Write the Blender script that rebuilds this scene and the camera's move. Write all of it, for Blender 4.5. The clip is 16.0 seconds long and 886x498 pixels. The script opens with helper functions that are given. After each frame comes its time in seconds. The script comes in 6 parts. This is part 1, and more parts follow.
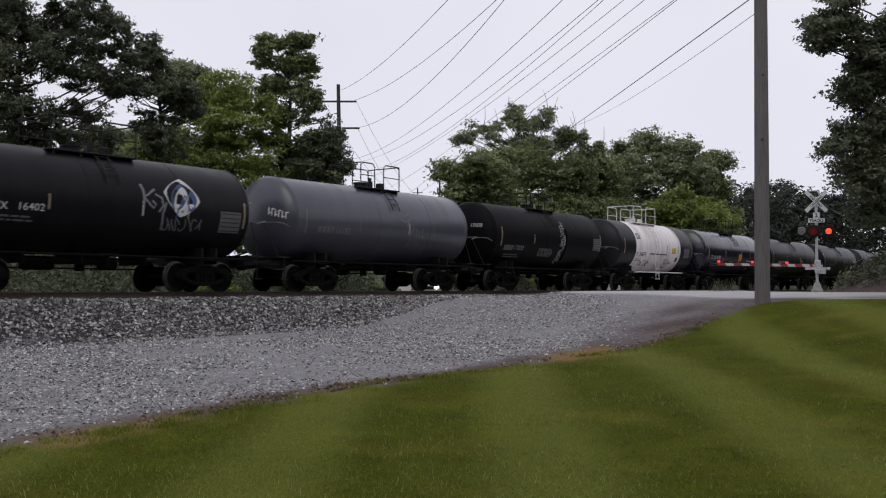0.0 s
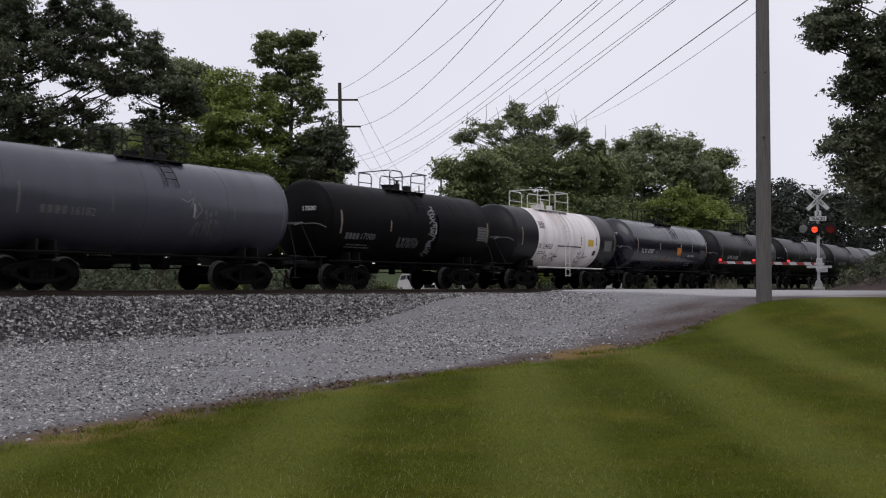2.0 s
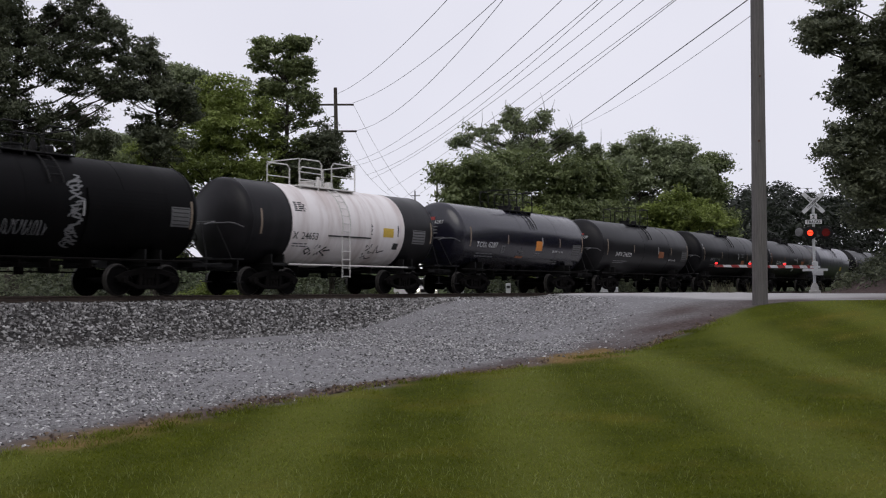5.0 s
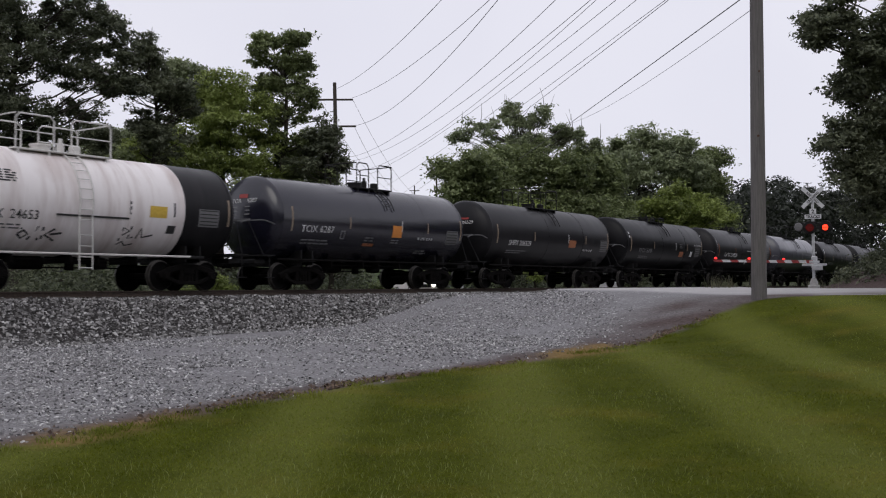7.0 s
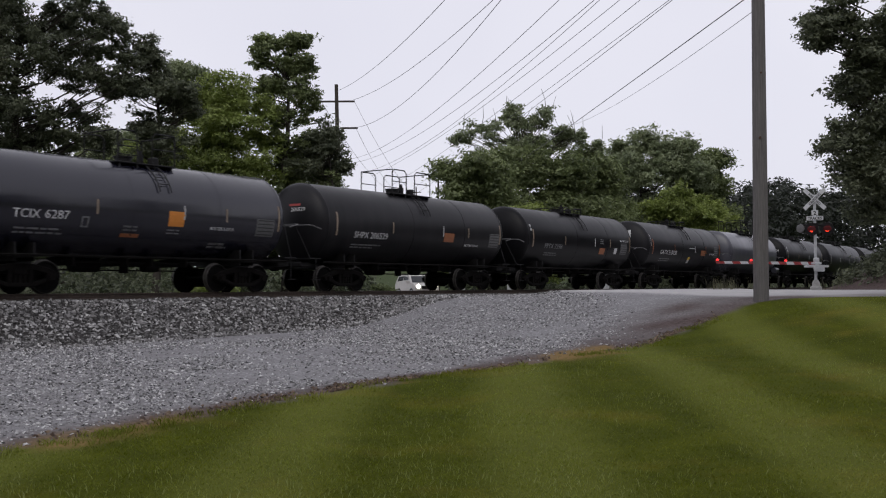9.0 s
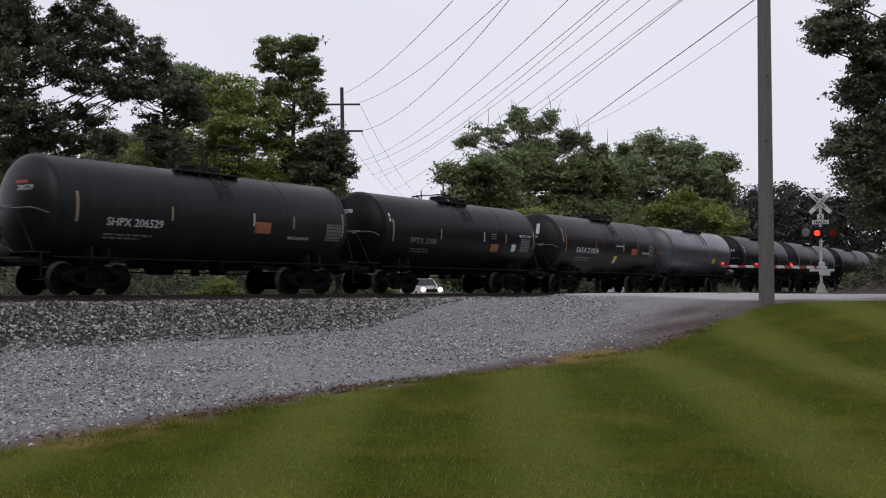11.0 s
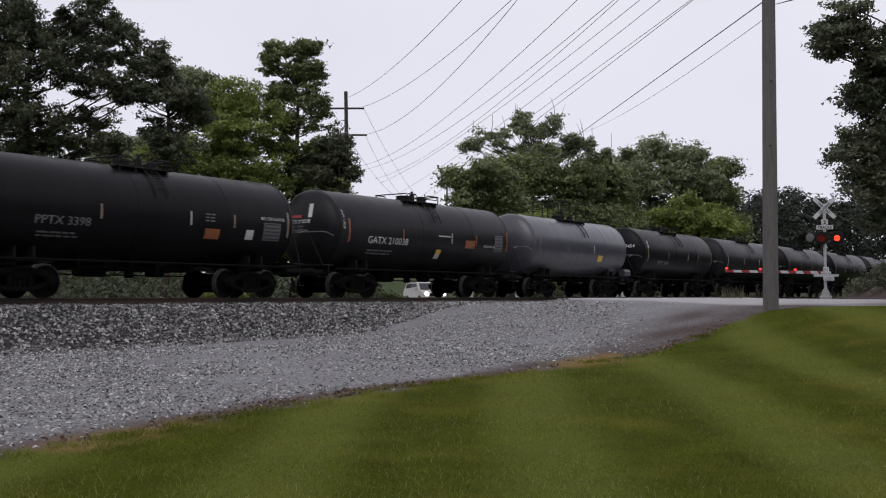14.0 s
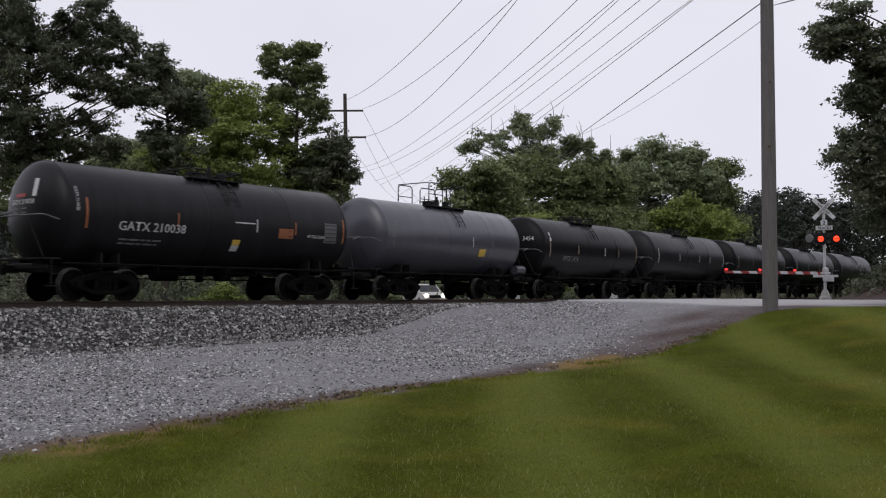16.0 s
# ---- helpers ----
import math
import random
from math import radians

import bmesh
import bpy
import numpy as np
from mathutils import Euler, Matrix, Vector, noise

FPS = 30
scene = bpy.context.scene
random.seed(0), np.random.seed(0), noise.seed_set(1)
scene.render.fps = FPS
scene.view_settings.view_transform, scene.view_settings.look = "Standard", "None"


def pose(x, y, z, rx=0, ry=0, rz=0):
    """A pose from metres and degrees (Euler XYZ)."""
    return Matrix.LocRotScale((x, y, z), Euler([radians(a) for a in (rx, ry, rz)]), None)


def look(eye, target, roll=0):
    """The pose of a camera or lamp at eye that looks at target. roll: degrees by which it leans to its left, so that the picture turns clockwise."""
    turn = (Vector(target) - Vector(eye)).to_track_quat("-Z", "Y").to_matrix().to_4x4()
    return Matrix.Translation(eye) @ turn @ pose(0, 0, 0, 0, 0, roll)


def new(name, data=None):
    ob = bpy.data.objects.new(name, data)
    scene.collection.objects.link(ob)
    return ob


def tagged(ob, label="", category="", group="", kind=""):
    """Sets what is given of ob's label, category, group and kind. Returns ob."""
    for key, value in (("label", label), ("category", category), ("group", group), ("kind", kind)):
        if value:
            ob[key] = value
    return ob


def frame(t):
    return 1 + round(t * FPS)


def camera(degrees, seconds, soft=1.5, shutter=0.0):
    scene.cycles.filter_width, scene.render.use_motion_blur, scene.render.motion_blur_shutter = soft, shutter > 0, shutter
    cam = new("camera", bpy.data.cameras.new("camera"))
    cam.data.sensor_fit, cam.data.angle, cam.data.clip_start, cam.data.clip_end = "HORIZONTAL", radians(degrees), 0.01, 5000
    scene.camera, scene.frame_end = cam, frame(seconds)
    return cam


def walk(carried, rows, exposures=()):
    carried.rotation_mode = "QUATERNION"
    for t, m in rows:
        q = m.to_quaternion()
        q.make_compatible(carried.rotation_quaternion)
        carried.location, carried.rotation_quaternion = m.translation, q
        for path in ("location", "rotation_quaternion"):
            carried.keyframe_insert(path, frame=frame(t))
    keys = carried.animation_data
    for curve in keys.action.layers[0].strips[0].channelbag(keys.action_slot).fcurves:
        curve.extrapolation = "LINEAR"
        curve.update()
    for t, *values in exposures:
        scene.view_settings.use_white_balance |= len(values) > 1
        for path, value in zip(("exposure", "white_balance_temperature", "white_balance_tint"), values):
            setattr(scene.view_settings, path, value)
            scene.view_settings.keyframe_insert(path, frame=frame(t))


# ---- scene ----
SECONDS = 16.0
cam = camera(47.0, SECONDS, soft=1.1, shutter=0.4)
PATH = [
    (0, pose(0.000, 0, 1.600, 92.220, 0.000, -0.000)),
    (0.5, pose(-0.009, 0, 1.595, 92.413, 0.163, 0.031)),
    (1, pose(0.001, 0, 1.597, 92.199, 0.232, 0.147)),
    (1.5, pose(-0.003, 0, 1.582, 92.335, 0.132, 0.103)),
    (2, pose(-0.002, 0, 1.591, 92.135, 0.005, 0.076)),
    (2.5, pose(0.002, 0, 1.591, 92.091, -0.034, 0.100)),
    (3, pose(0.001, 0, 1.596, 92.230, 0.100, -0.013)),
    (3.5, pose(0.001, 0, 1.595, 92.251, 0.055, -0.073)),
    (4, pose(-0.007, 0, 1.591, 92.445, 0.135, -0.127)),
    (6.5, pose(0.010, 0, 1.589, 92.154, 0.257, -0.117)),
    (7, pose(0.012, 0, 1.599, 92.096, 0.254, -0.144)),
    (7.5, pose(0.004, 0, 1.595, 92.098, 0.263, -0.139)),
    (8, pose(0.002, 0, 1.594, 92.107, 0.194, -0.080)),
    (8.5, pose(0.002, 0, 1.600, 92.234, 0.221, -0.035)),
    (9, pose(0.007, 0, 1.605, 92.187, 0.287, -0.048)),
    (11.5, pose(0.003, 0, 1.586, 92.399, 0.074, 0.263)),
    (12, pose(0.003, 0, 1.591, 92.385, -0.010, 0.196)),
    (12.5, pose(0.002, 0, 1.584, 92.435, 0.128, 0.272)),
    (13, pose(-0.023, 0, 1.579, 92.459, 0.271, 0.469)),
    (13.5, pose(0.005, 0, 1.586, 92.451, 0.051, 0.314)),
    (14, pose(-0.011, 0, 1.581, 92.616, -0.061, 0.397)),
    (14.5, pose(-0.017, 0, 1.574, 92.760, 0.086, 0.273)),
    (15, pose(-0.005, 0, 1.582, 92.716, 0.038, 0.333)),
    (15.5, pose(0.003, 0, 1.584, 92.733, 0.180, 0.334)),
    (16, pose(-0.003, 0, 1.584, 92.721, 0.142, 0.389)),
]
walk(cam, PATH)

# ---- world, sun ----
world = bpy.data.worlds.new("overcast_sky")
scene.world = world
world.use_nodes = True
wn, wl = world.node_tree.nodes, world.node_tree.links
wn.clear()
sky = wn.new("ShaderNodeTexSky")
sky.sky_type, sky.sun_disc, sky.sun_elevation, sky.sun_rotation = "NISHITA", False, radians(48), radians(200)
wco = wn.new("ShaderNodeTexCoord")
wno = wn.new("ShaderNodeTexNoise")
wno.inputs["Scale"].default_value, wno.inputs["Detail"].default_value = 1.6, 4
wra = wn.new("ShaderNodeValToRGB")
wra.color_ramp.elements[0].position, wra.color_ramp.elements[0].color = 0.3, (6.7, 6.66, 7.65, 1)
wra.color_ramp.elements[1].position, wra.color_ramp.elements[1].color = 0.7, (7.9, 7.81, 8.6, 1)
wmi = wn.new("ShaderNodeMix")
wmi.data_type = "RGBA"
wmi.inputs[0].default_value = 0.95
wbg = wn.new("ShaderNodeBackground")
wbg.inputs["Strength"].default_value = 0.108
wou = wn.new("ShaderNodeOutputWorld")
wl.new(wco.outputs["Generated"], wno.inputs["Vector"])
wl.new(wno.outputs["Fac"], wra.inputs["Fac"])
wl.new(sky.outputs["Color"], wmi.inputs[6])
wl.new(wra.outputs["Color"], wmi.inputs[7])
wl.new(wmi.outputs[2], wbg.inputs["Color"])
wl.new(wbg.outputs["Background"], wou.inputs["Surface"])

sun_data = bpy.data.lights.new("sun", "SUN")
sun_data.energy, sun_data.angle, sun_data.color = 0.7, radians(40), (1.0, 0.97, 0.92)
sun = new("sun", sun_data)
sun.matrix_world = look((-10, -30, 45), (0, 12, 0))

# ---- materials ----
def ramp(nt, fac, stops):
    r = nt.nodes.new("ShaderNodeValToRGB")
    e = r.color_ramp.elements
    while len(e) < len(stops):
        e.new(0.5)
    for el, (p, c) in zip(e, stops):
        el.position, el.color = p, (*c, 1)
    nt.links.new(fac, r.inputs["Fac"])
    return r.outputs["Color"]


def noise_fac(nt, scale, detail=4, rough=0.55, stretch=None, coord="Object"):
    c = nt.nodes.new("ShaderNodeTexCoord")
    src = c.outputs[coord]
    if stretch:
        m = nt.nodes.new("ShaderNodeMapping")
        m.inputs["Scale"].default_value = stretch
        nt.links.new(src, m.inputs["Vector"])
        src = m.outputs["Vector"]
    n = nt.nodes.new("ShaderNodeTexNoise")
    n.inputs["Scale"].default_value, n.inputs["Detail"].default_value, n.inputs["Roughness"].default_value = scale, detail, rough
    nt.links.new(src, n.inputs["Vector"])
    return n.outputs["Fac"]


def mixc(nt, fac, a, b, blend="MIX"):
    m = nt.nodes.new("ShaderNodeMix")
    m.data_type, m.blend_type = "RGBA", blend
    for val, sock in ((fac, m.inputs[0]), (a, m.inputs[6]), (b, m.inputs[7])):
        if isinstance(val, (int, float)):
            sock.default_value = val
        elif isinstance(val, tuple):
            sock.default_value = (*val, 1)
        else:
            nt.links.new(val, sock)
    return m.outputs[2]


def mathn(nt, op, a, b=0.0, c=None):
    m = nt.nodes.new("ShaderNodeMath")
    m.operation = op
    for k, val in enumerate((a, b, c)):
        if val is None:
            continue
        if isinstance(val, (int, float)):
            m.inputs[k].default_value = val
        else:
            nt.links.new(val, m.inputs[k])
    return m.outputs[0]


def base_mat(name):
    m = bpy.data.materials.new(name)
    m.use_nodes = True
    return m, m.node_tree, m.node_tree.nodes["Principled BSDF"]


def bump(nt, bsdf, height, strength, distance):
    b = nt.nodes.new("ShaderNodeBump")
    b.inputs["Strength"].default_value, b.inputs["Distance"].default_value = strength, distance
    nt.links.new(height, b.inputs["Height"])
    nt.links.new(b.outputs["Normal"], bsdf.inputs["Normal"])


def plain_mat(name, lo, hi, rough=0.6, metal=0.0, scale=6.0, bumpy=0.15, dist=0.01, stretch=None, gloss=0.5):
    """A surface whose colour wanders between two tones at two scales."""
    m, nt, b = base_mat(name)
    n1 = noise_fac(nt, scale, 5, 0.6, stretch)
    n2 = noise_fac(nt, scale * 9, 3, 0.6, stretch)
    f = mathn(nt, "MULTIPLY_ADD", n2, 0.35, mathn(nt, "MULTIPLY", n1, 0.65))
    nt.links.new(ramp(nt, f, ((0.32, lo), (0.68, hi))), b.inputs["Base Color"])
    b.inputs["Roughness"].default_value, b.inputs["Metallic"].default_value = rough, metal
    b.inputs["Specular IOR Level"].default_value = gloss
    if bumpy:
        bump(nt, b, f, bumpy, dist)
    return m


def tank_mat(name, col, dust, rough=0.42, amount=0.5, rust=(0.10, 0.055, 0.03), gloss=0.22, coat=0.0):
    """Painted steel shell: run-down streaks, road dust and a little rust."""
    m, nt, b = base_mat(name)
    streak = noise_fac(nt, 2.2, 5, 0.65, (1.0, 0.12, 0.12))
    big = noise_fac(nt, 0.55, 3, 0.5)
    fine = noise_fac(nt, 22, 3, 0.6)
    f = mathn(nt, "MULTIPLY", ramp_fac(nt, streak, 0.45, 0.75), amount)
    c = mixc(nt, f, col, dust)
    c = mixc(nt, mathn(nt, "MULTIPLY", ramp_fac(nt, big, 0.5, 0.72), amount * 0.7), c, dust)
    c = mixc(nt, mathn(nt, "MULTIPLY", ramp_fac(nt, fine, 0.66, 0.78), 0.35), c, rust)
    nt.links.new(c, b.inputs["Base Color"])
    r = mathn(nt, "MULTIPLY_ADD", streak, 0.2, rough - 0.1)
    nt.links.new(r, b.inputs["Roughness"])
    b.inputs["Specular IOR Level"].default_value = gloss
    b.inputs["Coat Weight"].default_value, b.inputs["Coat Roughness"].default_value = coat, 0.16
    bump(nt, b, big, 0.1, 0.03)
    return m


def ramp_fac(nt, fac, lo, hi):
    m = nt.nodes.new("ShaderNodeMapRange")
    m.inputs["From Min"].default_value, m.inputs["From Max"].default_value = lo, hi
    nt.links.new(fac, m.inputs["Value"])
    return m.outputs["Result"]


def leaf_mat(name, lo, mid, hi):
    m, nt, b = base_mat(name)
    g = nt.nodes.new("ShaderNodeNewGeometry")
    big = noise_fac(nt, 0.35, 2, 0.5)
    f = mathn(nt, "MULTIPLY_ADD", g.outputs["Random Per Island"], 0.5, mathn(nt, "MULTIPLY_ADD", big, 1.2, -0.35))
    c = ramp(nt, f, ((0.1, lo), (0.5, mid), (0.95, hi)))
    nt.links.new(c, b.inputs["Base Color"])
    b.inputs["Roughness"].default_value = 0.55
    tr = nt.nodes.new("ShaderNodeBsdfTranslucent")
    nt.links.new(c, tr.inputs["Color"])
    mx = nt.nodes.new("ShaderNodeMixShader")
    mx.inputs["Fac"].default_value = 0.38
    nt.links.new(b.outputs["BSDF"], mx.inputs[1])
    nt.links.new(tr.outputs["BSDF"], mx.inputs[2])
    nt.links.new(mx.outputs["Shader"], nt.nodes["Material Output"].inputs["Surface"])
    return m


def island_mat(name, stops, rough=0.85):
    m, nt, b = base_mat(name)
    g = nt.nodes.new("ShaderNodeNewGeometry")
    c = ramp(nt, g.outputs["Random Per Island"], stops)
    c = mixc(nt, mathn(nt, "MULTIPLY", noise_fac(nt, 40, 3), 0.5), c, tuple(0.5 * v for v in stops[0][1]))
    nt.links.new(c, b.inputs["Base Color"])
    b.inputs["Roughness"].default_value = rough
    return m


def glow_mat(name, col, strength):
    m, nt, b = base_mat(name)
    b.inputs["Base Color"].default_value = (*col, 1)
    b.inputs["Emission Color"].default_value = (*col, 1)
    b.inputs["Emission Strength"].default_value = strength
    return m


BLACK_TANK = tank_mat("black_tank_paint", (0.005, 0.005, 0.006), (0.014, 0.0135, 0.0145), 0.36, 0.4, gloss=0.14)
SOOTY_TANK = tank_mat("matt_sooty_tank_paint", (0.003, 0.003, 0.0033), (0.009, 0.0085, 0.009), 0.5, 0.4, gloss=0.07)
DUSTY_TANK = tank_mat("dusty_black_tank_paint", (0.009, 0.0088, 0.0102), (0.026, 0.0245, 0.027), 0.37, 0.5, gloss=0.18)
# bluish tones put the sky's sheen on black paint into the colour
GLOSS_TANK = tank_mat("glossy_black_tank_paint_sky_tint", (0.009, 0.009, 0.017), (0.018, 0.018, 0.027), 0.22, 0.3, gloss=0.68, coat=0.0)
GREY_TANK = tank_mat("grey_tank_paint", (0.05, 0.05, 0.07), (0.024, 0.023, 0.028), 0.34, 0.5, gloss=0.5, coat=0.25)
LIGHT_TANK = tank_mat("faded_grey_tank_paint", (0.06, 0.06, 0.075), (0.03, 0.028, 0.03), 0.32, 0.5, gloss=0.55, coat=0.2)
WHITE_TANK = tank_mat("white_tank_paint", (0.84, 0.8, 0.79), (0.44, 0.35, 0.32), 0.5, 0.8, (0.26, 0.14, 0.09), gloss=0.5)
BLACK_STEEL = plain_mat("black_frame_steel", (0.004, 0.004, 0.0045), (0.013, 0.012, 0.012), 0.6, 0.0, 5, gloss=0.25)
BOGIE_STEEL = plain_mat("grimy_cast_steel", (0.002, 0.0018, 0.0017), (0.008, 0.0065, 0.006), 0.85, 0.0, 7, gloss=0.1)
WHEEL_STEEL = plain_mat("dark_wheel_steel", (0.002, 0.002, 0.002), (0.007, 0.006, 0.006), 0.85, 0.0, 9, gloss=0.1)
RIM_STEEL = plain_mat("worn_wheel_rim", (0.03, 0.028, 0.026), (0.12, 0.11, 0.1), 0.45, 0.6, 5)
WHITE_RAILING = plain_mat("white_railing_paint", (0.5, 0.49, 0.47), (0.7, 0.69, 0.66), 0.5, 0.0, 12)
MARK_WHITE = plain_mat("white_stencil_paint", (0.42, 0.42, 0.42), (0.68, 0.68, 0.68), 0.6, 0.0, 30, 0)
MARK_DULL = plain_mat("faded_stencil_paint", (0.10, 0.10, 0.105), (0.22, 0.22, 0.225), 0.6, 0.0, 30, 0)
MARK_GREY = plain_mat("grey_panel_paint", (0.07, 0.07, 0.072), (0.15, 0.15, 0.15), 0.6, 0.0, 22, 0)
MARK_BLACK = plain_mat("black_stencil_paint", (0.012, 0.012, 0.012), (0.035, 0.035, 0.035), 0.6, 0.0, 30, 0)
MARK_ORANGE = plain_mat("orange_placard", (0.55, 0.18, 0.02), (0.72, 0.28, 0.05), 0.5, 0.0, 16, 0)
MARK_DIM_ORANGE = plain_mat("dirty_orange_placard", (0.2, 0.065, 0.025), (0.34, 0.12, 0.04), 0.5, 0.0, 16, 0)
MARK_YELLOW = plain_mat("yellow_placard", (0.55, 0.36, 0.04), (0.72, 0.5, 0.08), 0.5, 0.0, 16, 0)
MARK_BLUE = plain_mat("blue_decal", (0.02, 0.04, 0.12), (0.05, 0.09, 0.2), 0.45, 0.0, 16, 0)
MARK_RED = plain_mat("red_stencil_paint", (0.22, 0.02, 0.02), (0.35, 0.04, 0.03), 0.5, 0.0, 16, 0)
STRIP_YELLOW = plain_mat("dirty_reflector_strip", (0.15, 0.11, 0.075), (0.32, 0.25, 0.18), 0.45, 0.0, 14, 0)
STRIP_WHITE = plain_mat("pale_reflector_strip", (0.26, 0.26, 0.26), (0.5, 0.5, 0.5), 0.45, 0.0, 14, 0)
RUST = plain_mat("rusty_steel", (0.05, 0.025, 0.015), (0.12, 0.065, 0.04), 0.8, 0.2, 10)
RAIL_SIDE = plain_mat("rail_steel", (0.03, 0.022, 0.018), (0.085, 0.06, 0.045), 0.7, 0.3, 14)
RAIL_TOP = plain_mat("worn_rail_head", (0.3, 0.29, 0.28), (0.45, 0.44, 0.43), 0.35, 0.9, 14, 0)
TIE_WOOD = plain_mat("creosoted_tie_wood", (0.018, 0.014, 0.011), (0.06, 0.048, 0.038), 0.9, 0.0, 5, 0.4, 0.02, (1, 6, 6))
POLE_WOOD = plain_mat("weathered_pole_wood", (0.085, 0.078, 0.078), (0.175, 0.163, 0.16), 0.85, 0.0, 4, 0.5, 0.02, (9, 9, 0.5))
BARK = plain_mat("tree_bark", (0.022, 0.018, 0.014), (0.07, 0.058, 0.046), 0.9, 0.0, 5, 0.5, 0.03, (3, 3, 0.6))
CABLE = plain_mat("dark_cable", (0.11, 0.11, 0.12), (0.17, 0.17, 0.18), 0.6, 0.2, 3, 0)
GALV = plain_mat("galvanised_steel", (0.42, 0.43, 0.44), (0.62, 0.63, 0.64), 0.45, 0.4, 9)
SIGN_WHITE = plain_mat("white_sign_sheet", (0.46, 0.47, 0.48), (0.6, 0.61, 0.62), 0.5, 0.0, 12, 0)
CONCRETE = plain_mat("concrete", (0.28, 0.27, 0.26), (0.46, 0.45, 0.43), 0.9, 0.0, 8, 0.3)
GATE_RED = plain_mat("red_gate_sheeting", (0.2, 0.014, 0.014), (0.32, 0.03, 0.028), 0.5, 0.0, 9, 0)
LENS_RED = plain_mat("unlit_red_lens", (0.10, 0.008, 0.008), (0.16, 0.014, 0.012), 0.25, 0.0, 20, 0)
GREY_LAMP = plain_mat("dull_grey_lamp_back", (0.09, 0.09, 0.09), (0.16, 0.16, 0.16), 0.5, 0.0, 9, 0)
GLOW_RED = glow_mat("lit_red_lamp", (1.0, 0.045, 0.015), 2.4)
GLOW_SMALL = glow_mat("lit_small_red_lamp", (1.0, 0.03, 0.03), 1.3)
HEADLIGHT = glow_mat("lit_headlight", (1.0, 0.95, 0.85), 9.0)
CAR_PAINT = plain_mat("pale_champagne_car_paint", (0.48, 0.46, 0.44), (0.56, 0.54, 0.51), 0.3, 0.2, 2, 0)
CAR_GLASS = plain_mat("dark_car_glass", (0.02, 0.022, 0.025), (0.04, 0.044, 0.05), 0.1, 0.0, 2, 0)
GRAB_GREY = plain_mat("dull_grab_rail_paint", (0.05, 0.05, 0.052), (0.12, 0.12, 0.12), 0.5, 0.0, 9, 0)
TYRE = plain_mat("tyre_rubber", (0.012, 0.012, 0.012), (0.03, 0.03, 0.03), 0.85, 0.0, 9)
LEAF_DARK = leaf_mat("dark_and_shaded_leaves", (0.05, 0.06, 0.038), (0.112, 0.128, 0.076), (0.21, 0.23, 0.14))
LEAF_MID = leaf_mat("maple_leaves", (0.06, 0.08, 0.032), (0.155, 0.19, 0.075), (0.29, 0.34, 0.15))
LEAF_LIGHT = leaf_mat("bright_leaves", (0.095, 0.13, 0.032), (0.22, 0.27, 0.065), (0.36, 0.43, 0.13))
LEAF_PALE = leaf_mat("pale_leaves", (0.11, 0.135, 0.075), (0.23, 0.27, 0.145), (0.37, 0.41, 0.24))
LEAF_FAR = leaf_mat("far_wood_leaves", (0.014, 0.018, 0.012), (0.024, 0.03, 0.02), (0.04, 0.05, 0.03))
HIGHLIGHT_BLADE = leaf_mat("pale_grass_blades", (0.14, 0.17, 0.04), (0.26, 0.3, 0.09), (0.45, 0.48, 0.2))
WEED = leaf_mat("dry_weeds", (0.06, 0.06, 0.03), (0.12, 0.12, 0.07), (0.22, 0.2, 0.13))


def lawn_colour(nt):
    """Mown lawn: soft stripes of the mower, lush and yellowed patches."""
    tiny, mid, patch_n = noise_fac(nt, 60, 3, 0.7), noise_fac(nt, 1.3, 4, 0.6), noise_fac(nt, 0.5, 4, 0.6)
    grass = ramp(nt, mathn(nt, "MULTIPLY_ADD", tiny, 0.5, mathn(nt, "MULTIPLY", mid, 0.5)),
                 ((0.3, (0.03, 0.039, 0.002)), (0.55, (0.06, 0.071, 0.004)), (0.75, (0.112, 0.122, 0.01))))
    wv = nt.nodes.new("ShaderNodeTexWave")
    wv.wave_type, wv.bands_direction = "BANDS", "X"
    wv.inputs["Scale"].default_value, wv.inputs["Distortion"].default_value = 0.1257, 1.3
    wv.inputs["Detail"].default_value, wv.inputs["Detail Scale"].default_value = 2.0, 0.5
    mp = nt.nodes.new("ShaderNodeMapping")
    mp.inputs["Rotation"].default_value = (0, 0, radians(2.3))
    mp.inputs["Location"].default_value = (0.7, 0, 0)
    tc = nt.nodes.new("ShaderNodeTexCoord")
    nt.links.new(tc.outputs["Object"], mp.inputs["Vector"])
    nt.links.new(mp.outputs["Vector"], wv.inputs["Vector"])
    grass = mixc(nt, mathn(nt, "MULTIPLY", ramp_fac(nt, wv.outputs["Fac"], 0.3, 0.9), 0.5), grass, (0.135, 0.15, 0.03))
    return mixc(nt, mathn(nt, "MULTIPLY", ramp_fac(nt, patch_n, 0.54, 0.72), 0.45), grass, (0.15, 0.12, 0.02))


